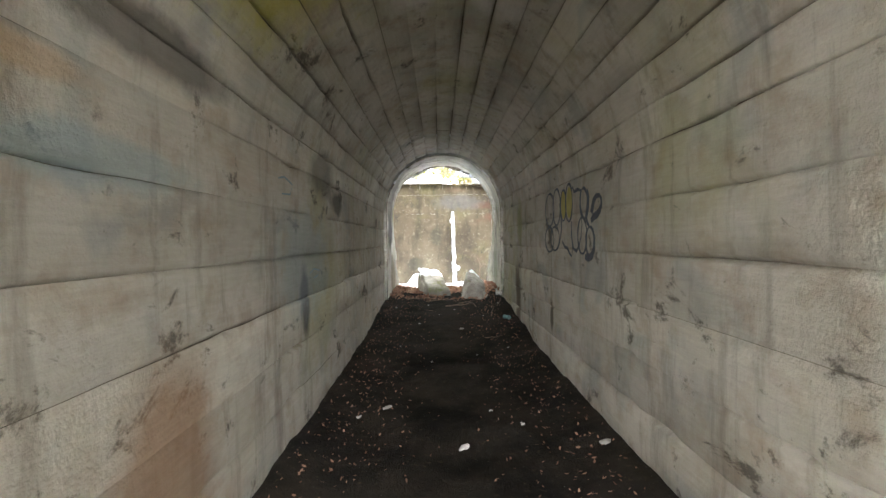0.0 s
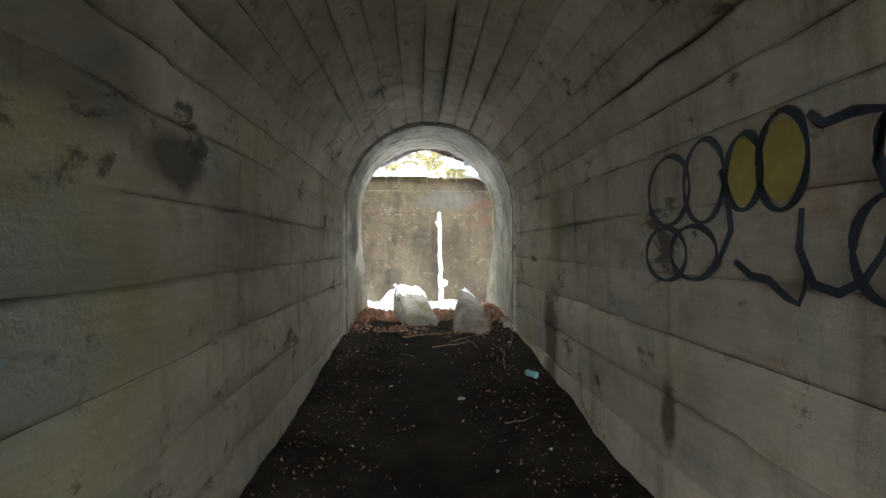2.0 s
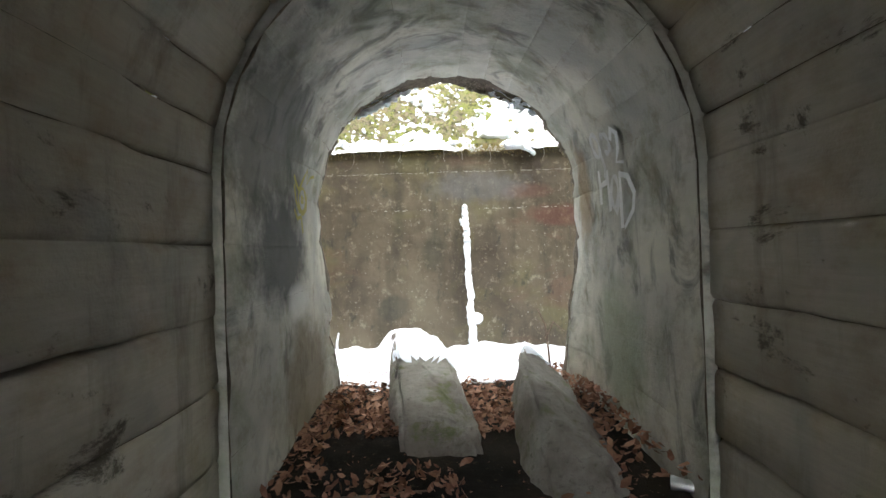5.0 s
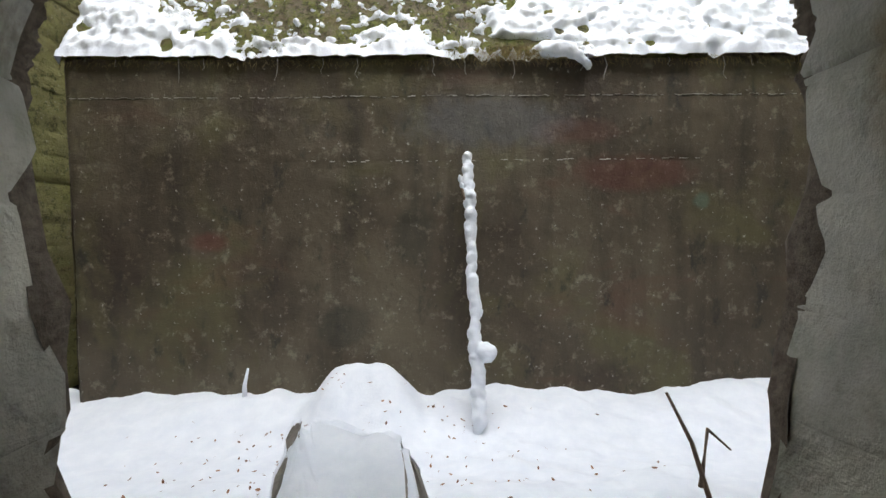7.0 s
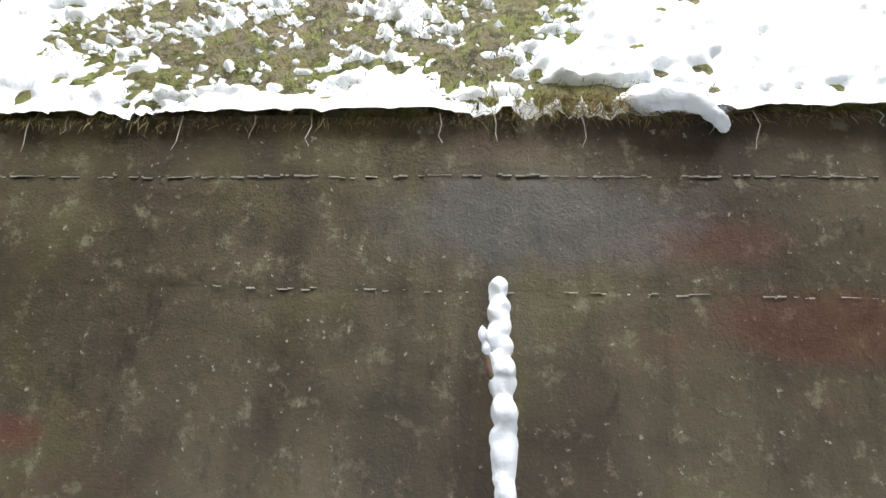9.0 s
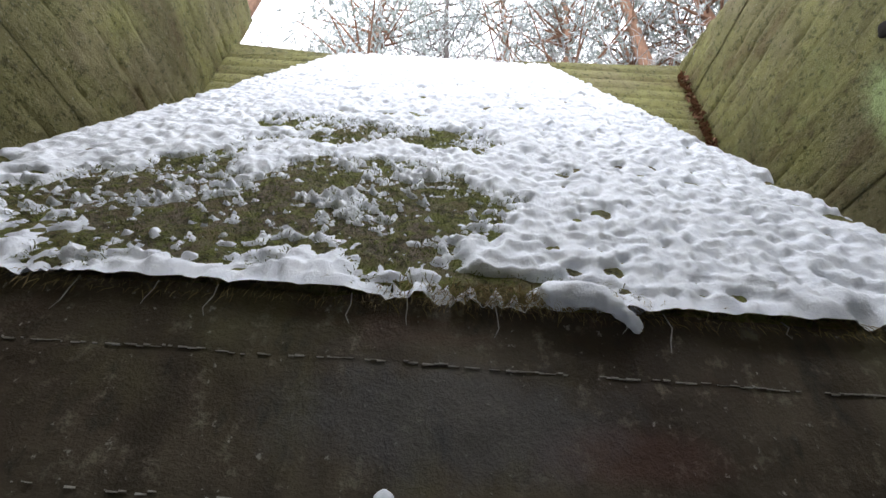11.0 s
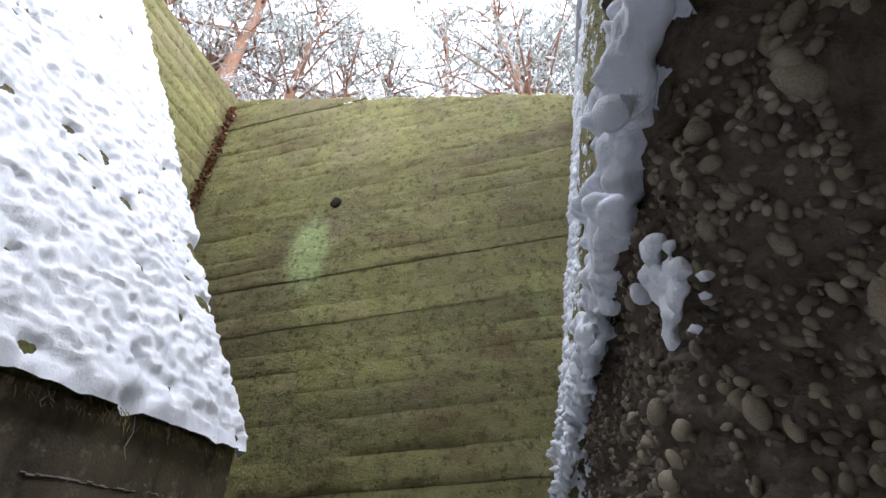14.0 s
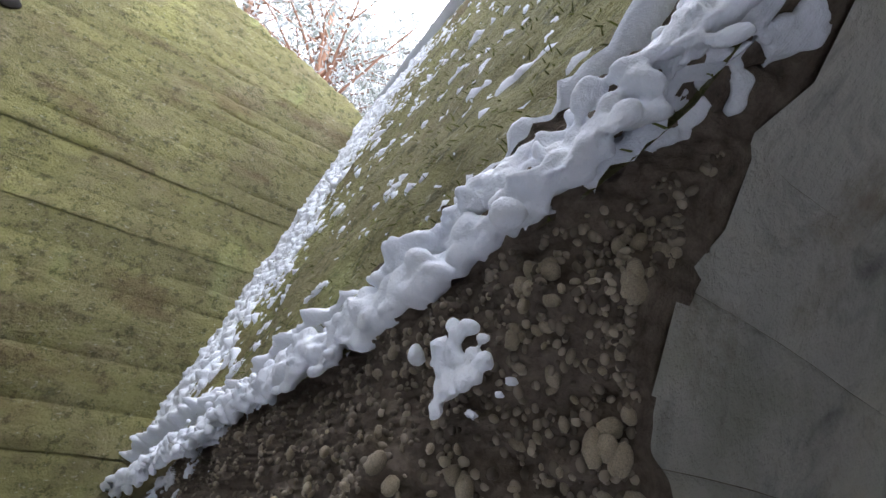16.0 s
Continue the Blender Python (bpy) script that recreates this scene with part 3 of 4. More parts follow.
def tall_wall(name, x, y0, y1, zmax, topfn, label, seed, facing):
    """Upright wall of lifts 0.2 to 0.45 m high, each a slab of its own with an uneven joint."""
    rnd = random.Random(seed)
    base = structure(solid(name, [(x + facing * 0.09, y0, -0.4), (x + facing * 0.09, y1, -0.4), (x + facing * 0.09, y1, topfn(y1) - 0.1), (x + facing * 0.09, y0, topfn(y0) - 0.1),
                                  (x + facing * 0.6, y0, -0.4), (x + facing * 0.6, y1, -0.4), (x + facing * 0.6, y1, topfn(y1)), (x + facing * 0.6, y0, topfn(y0))],
                           [(0, 1, 2, 3), (4, 5, 6, 7), (3, 2, 6, 7), (0, 3, 7, 4), (1, 2, 6, 5)], MOSS), label, "wall")
    z = -0.4
    while z < zmax:
        h = rnd.choice((0.28, 0.34, 0.4, 0.5))
        off = rnd.uniform(-0.004, 0.004)
        tilt = rnd.uniform(-0.0006, 0.0006)

        def at(u, v, z=z, h=h, off=off, tilt=tilt):
            y = lerp(y0, y1, u)
            zz = z + h * v
            top = topfn(y) + 0.06 * wob(y, 0, 0, 1.5) + 0.03 * wob(y, 0, 0, 7)
            joint = v in (0, 1)
            zz += 0.012 * wob(y, z + h * v, 0, 1.2)
            over = zz > top
            zz = min(zz, top)
            chip = max(0.0, wob(y, zz, seed, 1.6) - 0.15) * 0.05
            xx = x - facing * (off + tilt * y + 0.015 * wob(y, zz, seed, 1.2) + 0.012 * wob(y, zz, seed, 6)) + facing * ((0.003 + 0.25 * max(0.0, wob(y * 0.6, z + h * v, seed + 4, 1.1))  * 0.12 + chip) if joint else chip * 0.4) + (facing * 0.08 if over else 0)
            return (xx, y, zz)
        sheet("concrete_strip", at, 120, 6, MOSS, base)
        z += h
    return base


right = tall_wall("wall_right", X_RIGHT, 7.6, Y_END + 0.1, 11.1, right_top, "tall green mossy concrete wall with board joints", 11, 1)
left = tall_wall("wall_left", X_LEFT, 7.6, Y_END + 0.1, 12.0, lambda y: 12.2, "tall green mossy concrete retaining wall", 12, -1)
back = structure(solid("wall_back", [(X_LEFT - 0.5, Y_END, -0.4), (X_RIGHT + 0.4, Y_END, -0.4), (X_RIGHT + 0.4, Y_END, 11.12), (1.6, Y_END, 10.85), (-1.5, Y_END, 10.7), (X_LEFT - 0.5, Y_END, 11.0),
                                     (X_LEFT - 0.5, Y_END + 0.5, 11.0), (X_RIGHT + 0.4, Y_END + 0.5, 11.1), (1.6, Y_END + 0.5, 10.85), (-1.5, Y_END + 0.5, 10.7)],
                       [(0, 1, 2, 3, 4, 5), (2, 7, 8, 3), (3, 8, 9, 4), (4, 9, 6, 5)], MOSS), "mossy concrete end wall behind the bank", "wall")
for x0, x1 in ((1.6, X_RIGHT + 0.1), (X_LEFT, -1.5)):
    for k in range(38):
        z0 = -0.4 + 0.3 * k
        sheet("concrete_strip", lambda u, v: (lerp(x0, x1, u), Y_END - 0.03 - 0.012 * wob(u * 3, z0 + v, 2, 3) + (0.02 if v in (0, 1) else 0), min(z0 + 0.3 * v, 10.85 + 0.06 * (lerp(x0, x1, u) - 1.6))), 20, 4, MOSS, back)

# the face over the tunnel mouth: eroded lip, then a steep mossy bank
Z_LIP, Y_LIP, Y_TOP = 2.72, 9.76, 8.30
arch = [(-PW, -0.4)] + [(-PW * math.cos(math.pi * k / 40), SPRING + PW * math.sin(math.pi * k / 40)) for k in range(41)] + [(PW, -0.4)]


def lip_z(x):
    return 2.74 + 0.03 * wob(x, 0, 0, 1.6) + 0.44 * math.exp(-((x / 0.62) ** 2))


def face_at(u, v):
    """From the arch's edge (v = 0) out to the lip and the sides (v = 1)."""
    k = u * (len(arch) - 1)
    i = min(int(k), len(arch) - 2)
    ax, az = lerp(arch[i][0], arch[i + 1][0], k - i), lerp(arch[i][1], arch[i + 1][1], k - i)
    ax, my, az = mouth(ax, Y_FACE, az)
    if u < 0.08:
        ox, oz = X_LEFT, lerp(-0.4, 2.74, u / 0.08)
    elif u > 0.92:
        ox, oz = X_RIGHT, lerp(2.74, -0.4, (u - 0.92) / 0.08)
    else:
        ox = lerp(X_LEFT, X_RIGHT, (u - 0.08) / 0.84)
        oz = lip_z(ox)
    w = v ** 1.8
    x, z = lerp(ax, ox, w), lerp(az, oz, w)
    y = Y_FACE + 0.14 * smooth01(0, 0.3, v) + 0.05 * wob(x, 0, z, 2.0) + 0.035 * wob(x, 0, z, 6) + 0.022 * wob(x, 0, z, 17) + 0.014 * wob(x, 0, z, 38, 2)
    y -= 0.10 * smooth01(0.85, 1.0, v)
    if v == 0:
        y = my - 0.03
    return (x, y, z)


front = structure(sheet("wall_portal_face", face_at, 620, 100, CRUST), "crumbling dark concrete face with exposed pebbles", "wall")


def tbank(u, v):
    x = lerp(X_LEFT, X_RIGHT, u)
    z = lerp(lip_z(x) - 0.02, right_top(8.3) - 0.05, v)
    s = (z - lip_z(x))
    y = Y_LIP - 0.04 + 0.045 * (x - 1.0) - 0.25 * s + 0.03 * wob(x, 0, z, 1.7) + 0.012 * wob(x, 0, z, 7)
    y -= 0.06 * smooth01(0.02, 0.06, s) - 0.05 * smooth01(0.17, 0.21, s + 0.06 * wob(x, 0, 0, 1.3))
    return (x, y, z)


tb = structure(sheet("bank_over_tunnel", tbank, 240, 260, TMOSS), "steep mossy concrete bank over the tunnel mouth", "bank")


def tsnow(u, v):
    x, y, z = tbank(u, v)
    s = z - lip_z(x)
    d = -0.030 + 0.035 * wob(x, 0, z * 1.4, 3.0) + 0.045 * wob(x, 0, z, 11)
    d += 0.05 * smooth01(2.5, 4.5, x)
    d += 0.05 * math.exp(-((s - 0.02) / 0.04) ** 2) + 0.075 * math.exp(-((s - 0.22 + 0.06 * wob(x, 0, 0, 1.3)) / 0.035) ** 2)
    d -= 0.08 * math.exp(-((s - 0.12) / 0.045) ** 2)
    return (x, y + d, z + 0.3 * max(d, 0))


sheet("bank_snow", tsnow, 420, 420, SNOW, tb, "thin patchy snow")

# plateau round the pit
def plateau(name, x0, x1, y0, y1, fn):
    return structure(sheet(name, lambda u, v: (lerp(x0, x1, u), lerp(y0, y1, v), fn(lerp(x0, x1, u), lerp(y0, y1, v))), 40, 40, SNOW), "snowy woodland ground above the walls", "ground")


plateau("ground_back", -60, 60, Y_END + 0.05, 70, lambda x, y: 10.6 + 0.02 * (y - Y_END) + 0.25 * wob(x, y, 0, 0.3) * smooth01(Y_END, Y_END + 3, y))
plateau("ground_right", X_RIGHT + 0.15, 60, -40, Y_END, lambda x, y: right_top(min(max(y, 6), Y_END)) - 0.08 + 0.25 * wob(x, y, 0, 0.3) * smooth01(X_RIGHT, X_RIGHT + 3, x))
plateau("ground_left", -60, X_LEFT - 0.15, -40, Y_END, lambda x, y: 12.1 + 0.25 * wob(x, y, 0, 0.3))
plateau("ground_over_tunnel", X_LEFT - 0.2, X_RIGHT + 0.2, 1.5, 8.45, lambda x, y: 8.75 + 0.1 * wob(x, y, 0, 0.5))
structure(solid("wall_entrance", [(-6, 1.5, 8.7), (6, 1.5, 8.7), (6, Y_BACK, 3.5), (-6, Y_BACK, 3.5), (-6, Y_BACK, -0.5), (-1.2, Y_BACK, -0.5), (-1.2, Y_BACK, 3.15), (1.2, Y_BACK, 3.15), (1.2, Y_BACK, -0.5), (6, Y_BACK, -0.5)],
                [(0, 1, 2, 3), (4, 5, 6, 3), (3, 6, 7, 2), (7, 8, 9, 2)], BANK), "concrete head wall of the tunnel entrance", "wall")


# ---------------------------------------------------------------- rocks, stake and litter
def thing(ob, label, category, group="", kind=""):
    return tagged(ob, label, category, group, kind)


def boulder(name, corners, seed, label, cap=None):
    """A split block: the hull of its corners, subdivided and roughened."""
    bm = bmesh.new()
    for c in corners:
        bm.verts.new(c)
    bmesh.ops.convex_hull(bm, input=bm.verts)
    bmesh.ops.triangulate(bm, faces=bm.faces)
    bmesh.ops.bevel(bm, geom=bm.edges[:], offset=0.035, segments=2, affect="EDGES")
    bmesh.ops.triangulate(bm, faces=bm.faces)
    for _ in range(3):
        long = [e for e in bm.edges if e.calc_length() > 0.05]
        bmesh.ops.subdivide_edges(bm, edges=long, cuts=1)
        bmesh.ops.triangulate(bm, faces=[f for f in bm.faces if len(f.verts) > 3])
    bm.normal_update()
    shift = [(v, v.normal * (0.03 * wob(*v.co, 3 + seed * 0.1) + 0.015 * wob(*v.co, 12))) for v in bm.verts]
    for v, d in shift:
        v.co += d
    capped = None
    if cap:
        capped = bmesh.new()
        for f in bm.faces:
            c = f.calc_center_median()
            if f.normal.z > 0.35 and cap(c):
                vs = [capped.verts.new(v.co + Vector((0, 0, 0.012 + 0.03 * abs(wob(*v.co, 4))))) for v in f.verts]
                capped.faces.new(vs)
        bmesh.ops.remove_doubles(capped, verts=capped.verts, dist=0.004)
    ob = part(name, bm, ROCK)
    if capped:
        part("snow_cap", capped, SNOW, ob, "fresh snow cap")
    return thing(ob, label, "boulder", "boulders in the tunnel mouth")


boulder("boulder", [(-0.36, 8.30, 0.15), (0.12, 8.36, 0.12), (0.10, 8.50, 0.36), (-0.42, 8.75, 0.44), (-0.62, 9.6, 0.1), (0.14, 9.2, 0.1), (-0.58, 10.2, 0.70), (-0.1, 10.1, 0.64),
                    (-0.60, 10.7, 0.1), (-0.05, 10.6, 0.1), (-0.50, 9.3, 0.52), (-0.02, 9.1, 0.46)], 1,
        "long grey boulder with snow lying on its far half", lambda c: c.y > 9.5 + 0.1 * wob(*c, 4))
boulder("boulder", [(0.36, 7.75, 0.1), (0.86, 7.72, 0.1), (0.98, 8.2, 0.12), (0.30, 8.3, 0.1), (0.42, 9.2, 0.1), (1.0, 9.5, 0.1), (0.44, 8.3, 0.55), (0.50, 9.15, 0.70), (0.62, 9.6, 0.66), (0.72, 8.0, 0.42), (0.92, 9.3, 0.42), (0.78, 10.0, 0.15)], 2,
        "mossy grey boulder leaning on the tunnel side", lambda c: c.y > 9.35 and c.z > 0.5)


def stake():
    bm = bmesh.new()
    foot, top = Vector((0.335, 11.40, 0.08)), Vector((0.305, 11.92, 2.13))
    pts = [foot.lerp(top, k / 12) + Vector((0.018 * wob(k, 0, 0, 0.7), 0, 0)) for k in range(13)]
    tube(bm, pts, [0.036 - 0.010 * k / 12 for k in range(13)], 9)
    ob = part("stake", bm, TWIG)
    bm = bmesh.new()
    a = foot.lerp(top, 0.80)
    tube(bm, [a, a + Vector((-0.05, -0.03, 0.08)), a + Vector((-0.075, -0.03, 0.22))], [0.018, 0.015, 0.010], 7)
    part("branch_stub", bm, TWIG, ob)
    r2 = random.Random(4)
    balls = []
    for k in range(110):
        q = k / 109
        if wob(k * 0.5, 3, 1, 1) > 0.30 and q < 0.95:
            continue
        rad = r2.uniform(0.030, 0.050) * (1.15 - 0.3 * q)
        p = foot.lerp(top, q) + Vector((r2.uniform(-0.016, 0.016), -0.020, 0))
        balls.append((p, (rad, rad, rad * 1.3)))
    for p, rad in ((foot.lerp(top, 0.255) + Vector((0.07, -0.04, 0)), 0.085), (foot.lerp(top, 0.77) + Vector((0.01, -0.03, 0)), 0.058), (foot.lerp(top, 0.84) + Vector((0.015, -0.03, 0)), 0.05), (top, 0.042)):
        balls.append((p, (rad, rad, rad)))
    for q in (0.5, 0.75, 1.0):
        balls.append((a + Vector((-0.075, -0.04, 0.22)) * q, (0.02, 0.02, 0.035)))
    fused("snow_crust", balls, 0.009, 0.012, ob, "wet snow stuck along the stem")
    return thing(ob, "thin bare stem coated in snow, leaning on the wall", "dead stem")


stake()


def stick(pts, r, label, material=TWIG, group="sticks on the floor"):
    bm = bmesh.new()
    n = len(pts)
    tube(bm, [Vector(p) + Vector((0.01 * wob(*p, 5), 0, 0)) for p in pts], [r * (1 - 0.6 * k / (n - 1)) for k in range(n)], 6)
    return thing(part("stick", bm, material), label, "stick", group)


rnd = random.Random(21)
for x, y, ang, ln, r in ((-0.72, 8.0, 0.1, 0.5, 0.012), (-0.35, 7.72, 0.3, 0.55, 0.012), (0.02, 7.25, 0.45, 0.5, 0.012), (0.25, 7.5, 0.6, 0.4, 0.008), (0.74, 6.55, 1.45, 0.6, 0.009),
                         (0.9, 7.1, 1.3, 0.5, 0.008), (-0.55, 8.2, -0.5, 0.35, 0.009), (0.55, 7.25, 1.9, 0.35, 0.007), (-0.2, 7.0, 2.5, 0.2, 0.006), (0.5, 5.4, 0.4, 0.25, 0.006)):
    pts = []
    for k in range(6):
        px, py = x + ln * k / 5 * math.cos(ang) + 0.02 * wob(k, x, y, 0.9), y + ln * k / 5 * math.sin(ang)
        pts.append((px, py, floor_z(px, py) + r * 0.8))
    stick(pts, r, "broken brown stick lying on the earth floor")
stick([(0.80, 9.3, 0.36), (0.83, 9.5, 0.62), (0.86, 9.7, 0.80), (0.80, 9.75, 0.95)], 0.012, "bent bare twig rising beside the mossy boulder", TWIG, "twigs in the snow")
stick([(0.84, 9.62, 0.70), (0.95, 9.75, 0.82), (1.06, 9.8, 0.72)], 0.009, "bent bare twig rising beside the mossy boulder", TWIG, "twigs in the snow")
stick([(-1.56, 11.85, 0.1), (-1.57, 11.86, 0.26), (-1.54, 11.87, 0.40)], 0.026, "snow-coated stump twig standing in the snow", SNOW, "twigs in the snow")


def can(name, loc, turn, length, rad, material, label):
    bm = bmesh.new()
    prof = [(0, 0.0), (rad * 0.85, 0.0), (rad * 0.9, 0.004), (rad, 0.012), (rad, length * 0.45), (rad * 0.9, length * 0.55), (rad, length - 0.012), (rad * 0.85, length), (rad * 0.8, length - 0.004), (0, length - 0.004)]
    vs = [[bm.verts.new((q * math.cos(2 * math.pi * s / 20), q * math.sin(2 * math.pi * s / 20) * (0.8 if 0.3 < h / length < 0.7 else 1), h)) for s in range(20)] for q, h in prof]
    for a, b in zip(vs, vs[1:]):
        for s in range(20):
            bm.faces.new((a[s], a[(s + 1) % 20], b[(s + 1) % 20], b[s]))
    ob = part(name, bm, material)
    ob.matrix_basis = pose(*loc, 90, 0, turn)
    return thing(ob, label, "can")


can("tin_can", (0.98, 7.85, floor_z(0.98, 7.85) + 0.05), 60, 0.115, 0.034, TIN, "crushed pale tin can lying beside the boulder")
can("drinks_can", (0.88, 6.25, floor_z(0.88, 6.25) + 0.035), 35, 0.12, 0.033, TEAL, "crushed teal drinks can against the tunnel side")


def scrap(x, y, size, k):
    """A crumpled bit of litter."""
    bm = bmesh.new()
    bmesh.ops.create_icosphere(bm, subdivisions=2, radius=size * 0.6, matrix=Matrix.Translation((x, y, floor_z(x, y) + size * 0.15)) @ Matrix.Diagonal((1, 0.75, 0.4, 1)))
    for v in bm.verts:
        v.co += Vector((0.5, 0.5, 0.3)) * size * wob(*v.co, 0.8 / size)
    return thing(part("paper_scrap", bm, PAPER, None, "", False), "small crumpled dirty white scrap on the earth", "litter", "scraps on the floor")


for k, (x, y, s) in enumerate(((0.21, 5.84, 0.055), (-0.83, 7.02, 0.03), (-0.55, 3.3, 0.05), (-0.75, 3.1, 0.035), (0.05, 2.6, 0.05), (0.98, 2.55, 0.06), (0.35, 4.9, 0.02), (-0.4, 6.1, 0.03), (-0.6, 5.2, 0.025),
                               (0.6, 6.6, 0.02), (-0.1, 6.7, 0.02), (0.3, 3.2, 0.025), (-0.2, 4.6, 0.02), (0.75, 5.1, 0.02), (0.5, 2.9, 0.03), (0.92, 7.25, 0.03), (-0.3, 7.4, 0.025), (0.15, 6.95, 0.02))):
    scrap(x, y, s, k)


def litter(name, count, place, size, material, label, category, flat=0.5):
    vs, fs = [], []
    r2 = random.Random(count)
    for _ in range(count):
        c, s = Vector(place(r2)), size * r2.uniform(0.5, 1.3)
        q = Euler((r2.gauss(0, flat), r2.gauss(0, flat), r2.uniform(0, 6.3))).to_matrix()
        b = len(vs)
        for px, py, pz in ((-1, 0, 0.15), (-0.3, 0.5, 0), (0.5, 0.4, 0), (1.1, 0, 0.25), (0.4, -0.45, 0.05), (-0.4, -0.45, 0.1)):
            vs.append(c + q @ Vector((px * s, py * s, pz * s)))
        fs += [(b, b + 1, b + 4, b + 5), (b + 1, b + 2, b + 3, b + 4)]
    return thing(solid(name, vs, fs, material), label, category, "", "stuff")


def leaf_place(r2):
    while True:
        x, y = r2.uniform(-1.05, 1.08), r2.triangular(7.6, 10.0, 9.1)
        if wob(x, y, 2, 1.6) > -0.1 or y > 8.7:
            return (x, y, floor_z(x, y) + 0.012 + 0.10 * smooth01(0.7, 1.0, x) + r2.uniform(0, 0.03))


litter("leaf_litter", 3600, leaf_place, 0.032, LEAF, "brown fallen leaves heaped at the tunnel mouth", "leaves")
litter("floor_grit", 1800, lambda r2: (lambda x, y: (x, y, floor_z(x, y) + 0.006))(max(-1.05, min(1.05, r2.choice((-1, 1)) * r2.triangular(0.1, 1.05, 0.95))), r2.uniform(1.0, 8.5)), 0.013, LEAF, "bits of leaf and bark trodden into the floor", "debris")
litter("corner_leaves", 500, lambda r2: (X_RIGHT - 0.05 - abs(r2.gauss(0, 0.06)), Y_END - 0.08 - abs(r2.gauss(0, 0.06)), r2.uniform(6.5, 10.6)), 0.05, LEAF, "brown leaves caught in the wall corner", "leaves")


def blades(name, count, root, lean, size, material, label, category):
    vs, fs = [], []
    r2 = random.Random(count + 1)
    for _ in range(count):
        p = Vector(root(r2))
        d = (Vector(lean) + Vector((r2.gauss(0, 0.5), r2.gauss(0, 0.3), r2.gauss(0, 0.4)))).normalized() * size * r2.uniform(0.4, 1.4)
        w = Vector((r2.uniform(-1, 1), r2.uniform(-1, 1), 0)).normalized() * 0.0025
        b = len(vs)
        vs += [p - w, p + w, p + d * 0.6 + w * 0.7, p + d * 0.6 - w * 0.7, p + d + Vector((0, 0, -size * 0.35))]
        fs += [(b, b + 1, b + 2, b + 3), (b + 3, b + 2, b + 4)]
    return thing(solid(name, vs, fs, material), label, category, "", "stuff")


blades("grass_fringe", 1500, lambda r2: (r2.uniform(XF, XE), Y_WALL - 0.02, Z_WALL + r2.uniform(-0.06, 0.03)), (0, -0.5, -0.6), 0.045, GRASS, "dead grass hanging over the wall edge", "grass")
blades("grass_tuft", 900, lambda r2: (r2.gauss(0.75, 0.3), Y_WALL - 0.02, Z_WALL + r2.uniform(-0.02, 0.08)), (0.2, -0.6, -0.2), 0.075, GRASS, "tuft of dead grass on the wall edge", "grass")

for k in range(14):
    rx = -2.6 + 0.42 * k + 0.12 * math.sin(k * 2.3)
    ln = 0.07 + 0.13 * abs(math.sin(k * 1.7))
    stick([(rx, Y_WALL - 0.012, Z_WALL + 0.0), (rx + 0.01, Y_WALL - 0.03, Z_WALL - 0.4 * ln), (rx + 0.015 * math.sin(k), Y_WALL - 0.026, Z_WALL - 0.75 * ln), (rx + 0.02 * math.cos(k), Y_WALL - 0.03, Z_WALL - ln)], 0.0035,
          "thin pale root hanging over the wall edge", FROST, "roots on the wall edge")
litter("snow_litter", 230, lambda r2: (lambda x, y: (x, y, court_snow(x, y) + 0.008))(r2.gauss(-0.5, 0.8), r2.uniform(10.2, 11.7)), 0.014, LEAF, "dead leaves and grass bits on the snow", "leaves")


def patch_root(r2):
    while True:
        u, v = r2.random(), r2.random() * 0.45
        if bare(u, v) > 0.05:
            return on_bank(u, v) + BANK_N * 0.01


MOSSLEAF = leaf_material("moss_sprigs", (0.07, 0.08, 0.02), (0.22, 0.25, 0.06))
blades("moss_sprigs", 9000, patch_root, tuple(BANK_N + Vector((0, 0, -0.3))), 0.04, MOSSLEAF, "moss and short grass on the bare bank", "moss")


def tmoss(r2):
    u, v = r2.random(), r2.random() ** 1.5 * 0.8
    return tbank(u, v)


blades("moss_sprigs", 9000, tmoss, (0, 0.9, -0.3), 0.035, MOSSLEAF, "yellow-green moss on the bank over the tunnel", "moss")

# pebbles standing out of the crumbling face
rnd = random.Random(8)
stones = []
for s in range(4):
    bm = bmesh.new()
    bmesh.ops.create_icosphere(bm, subdivisions=2, radius=1.0)
    for v in bm.verts:
        v.co = Vector((v.co.x * (1.0 + 0.15 * s), v.co.y * 0.8, v.co.z * (0.75 + 0.05 * s))) * (1 + 0.18 * wob(*v.co, 1.1 + s))
    me = bpy.data.meshes.new("pebble")
    bm.to_mesh(me)
    bm.free()
    me.materials.append(PEBBLE)
    me.polygons.foreach_set("use_smooth", [True] * len(me.polygons))
    stones.append(me)
made = 0
while made < 295:
    x, y, z = face_at(rnd.uniform(0.45, 0.93), rnd.uniform(0.02, 0.90))
    if not (0.3 < x < 2.6 and 1.9 < z < lip_z(x) - 0.07) or rnd.random() > math.exp(-abs(x - 1.0) * 0.9):
        continue
    ob = new("pebble", stones[made % 4])
    rad = rnd.choice((0.005, 0.006, 0.007, 0.008, 0.009, 0.011, 0.013, 0.018))
    ob.parent = front
    ob.matrix_basis = pose(x, y + rad * 0.35, z, rnd.uniform(0, 360), rnd.uniform(0, 360), rnd.uniform(0, 360)) @ Matrix.Diagonal((rad, rad, rad, 1))
    made += 1

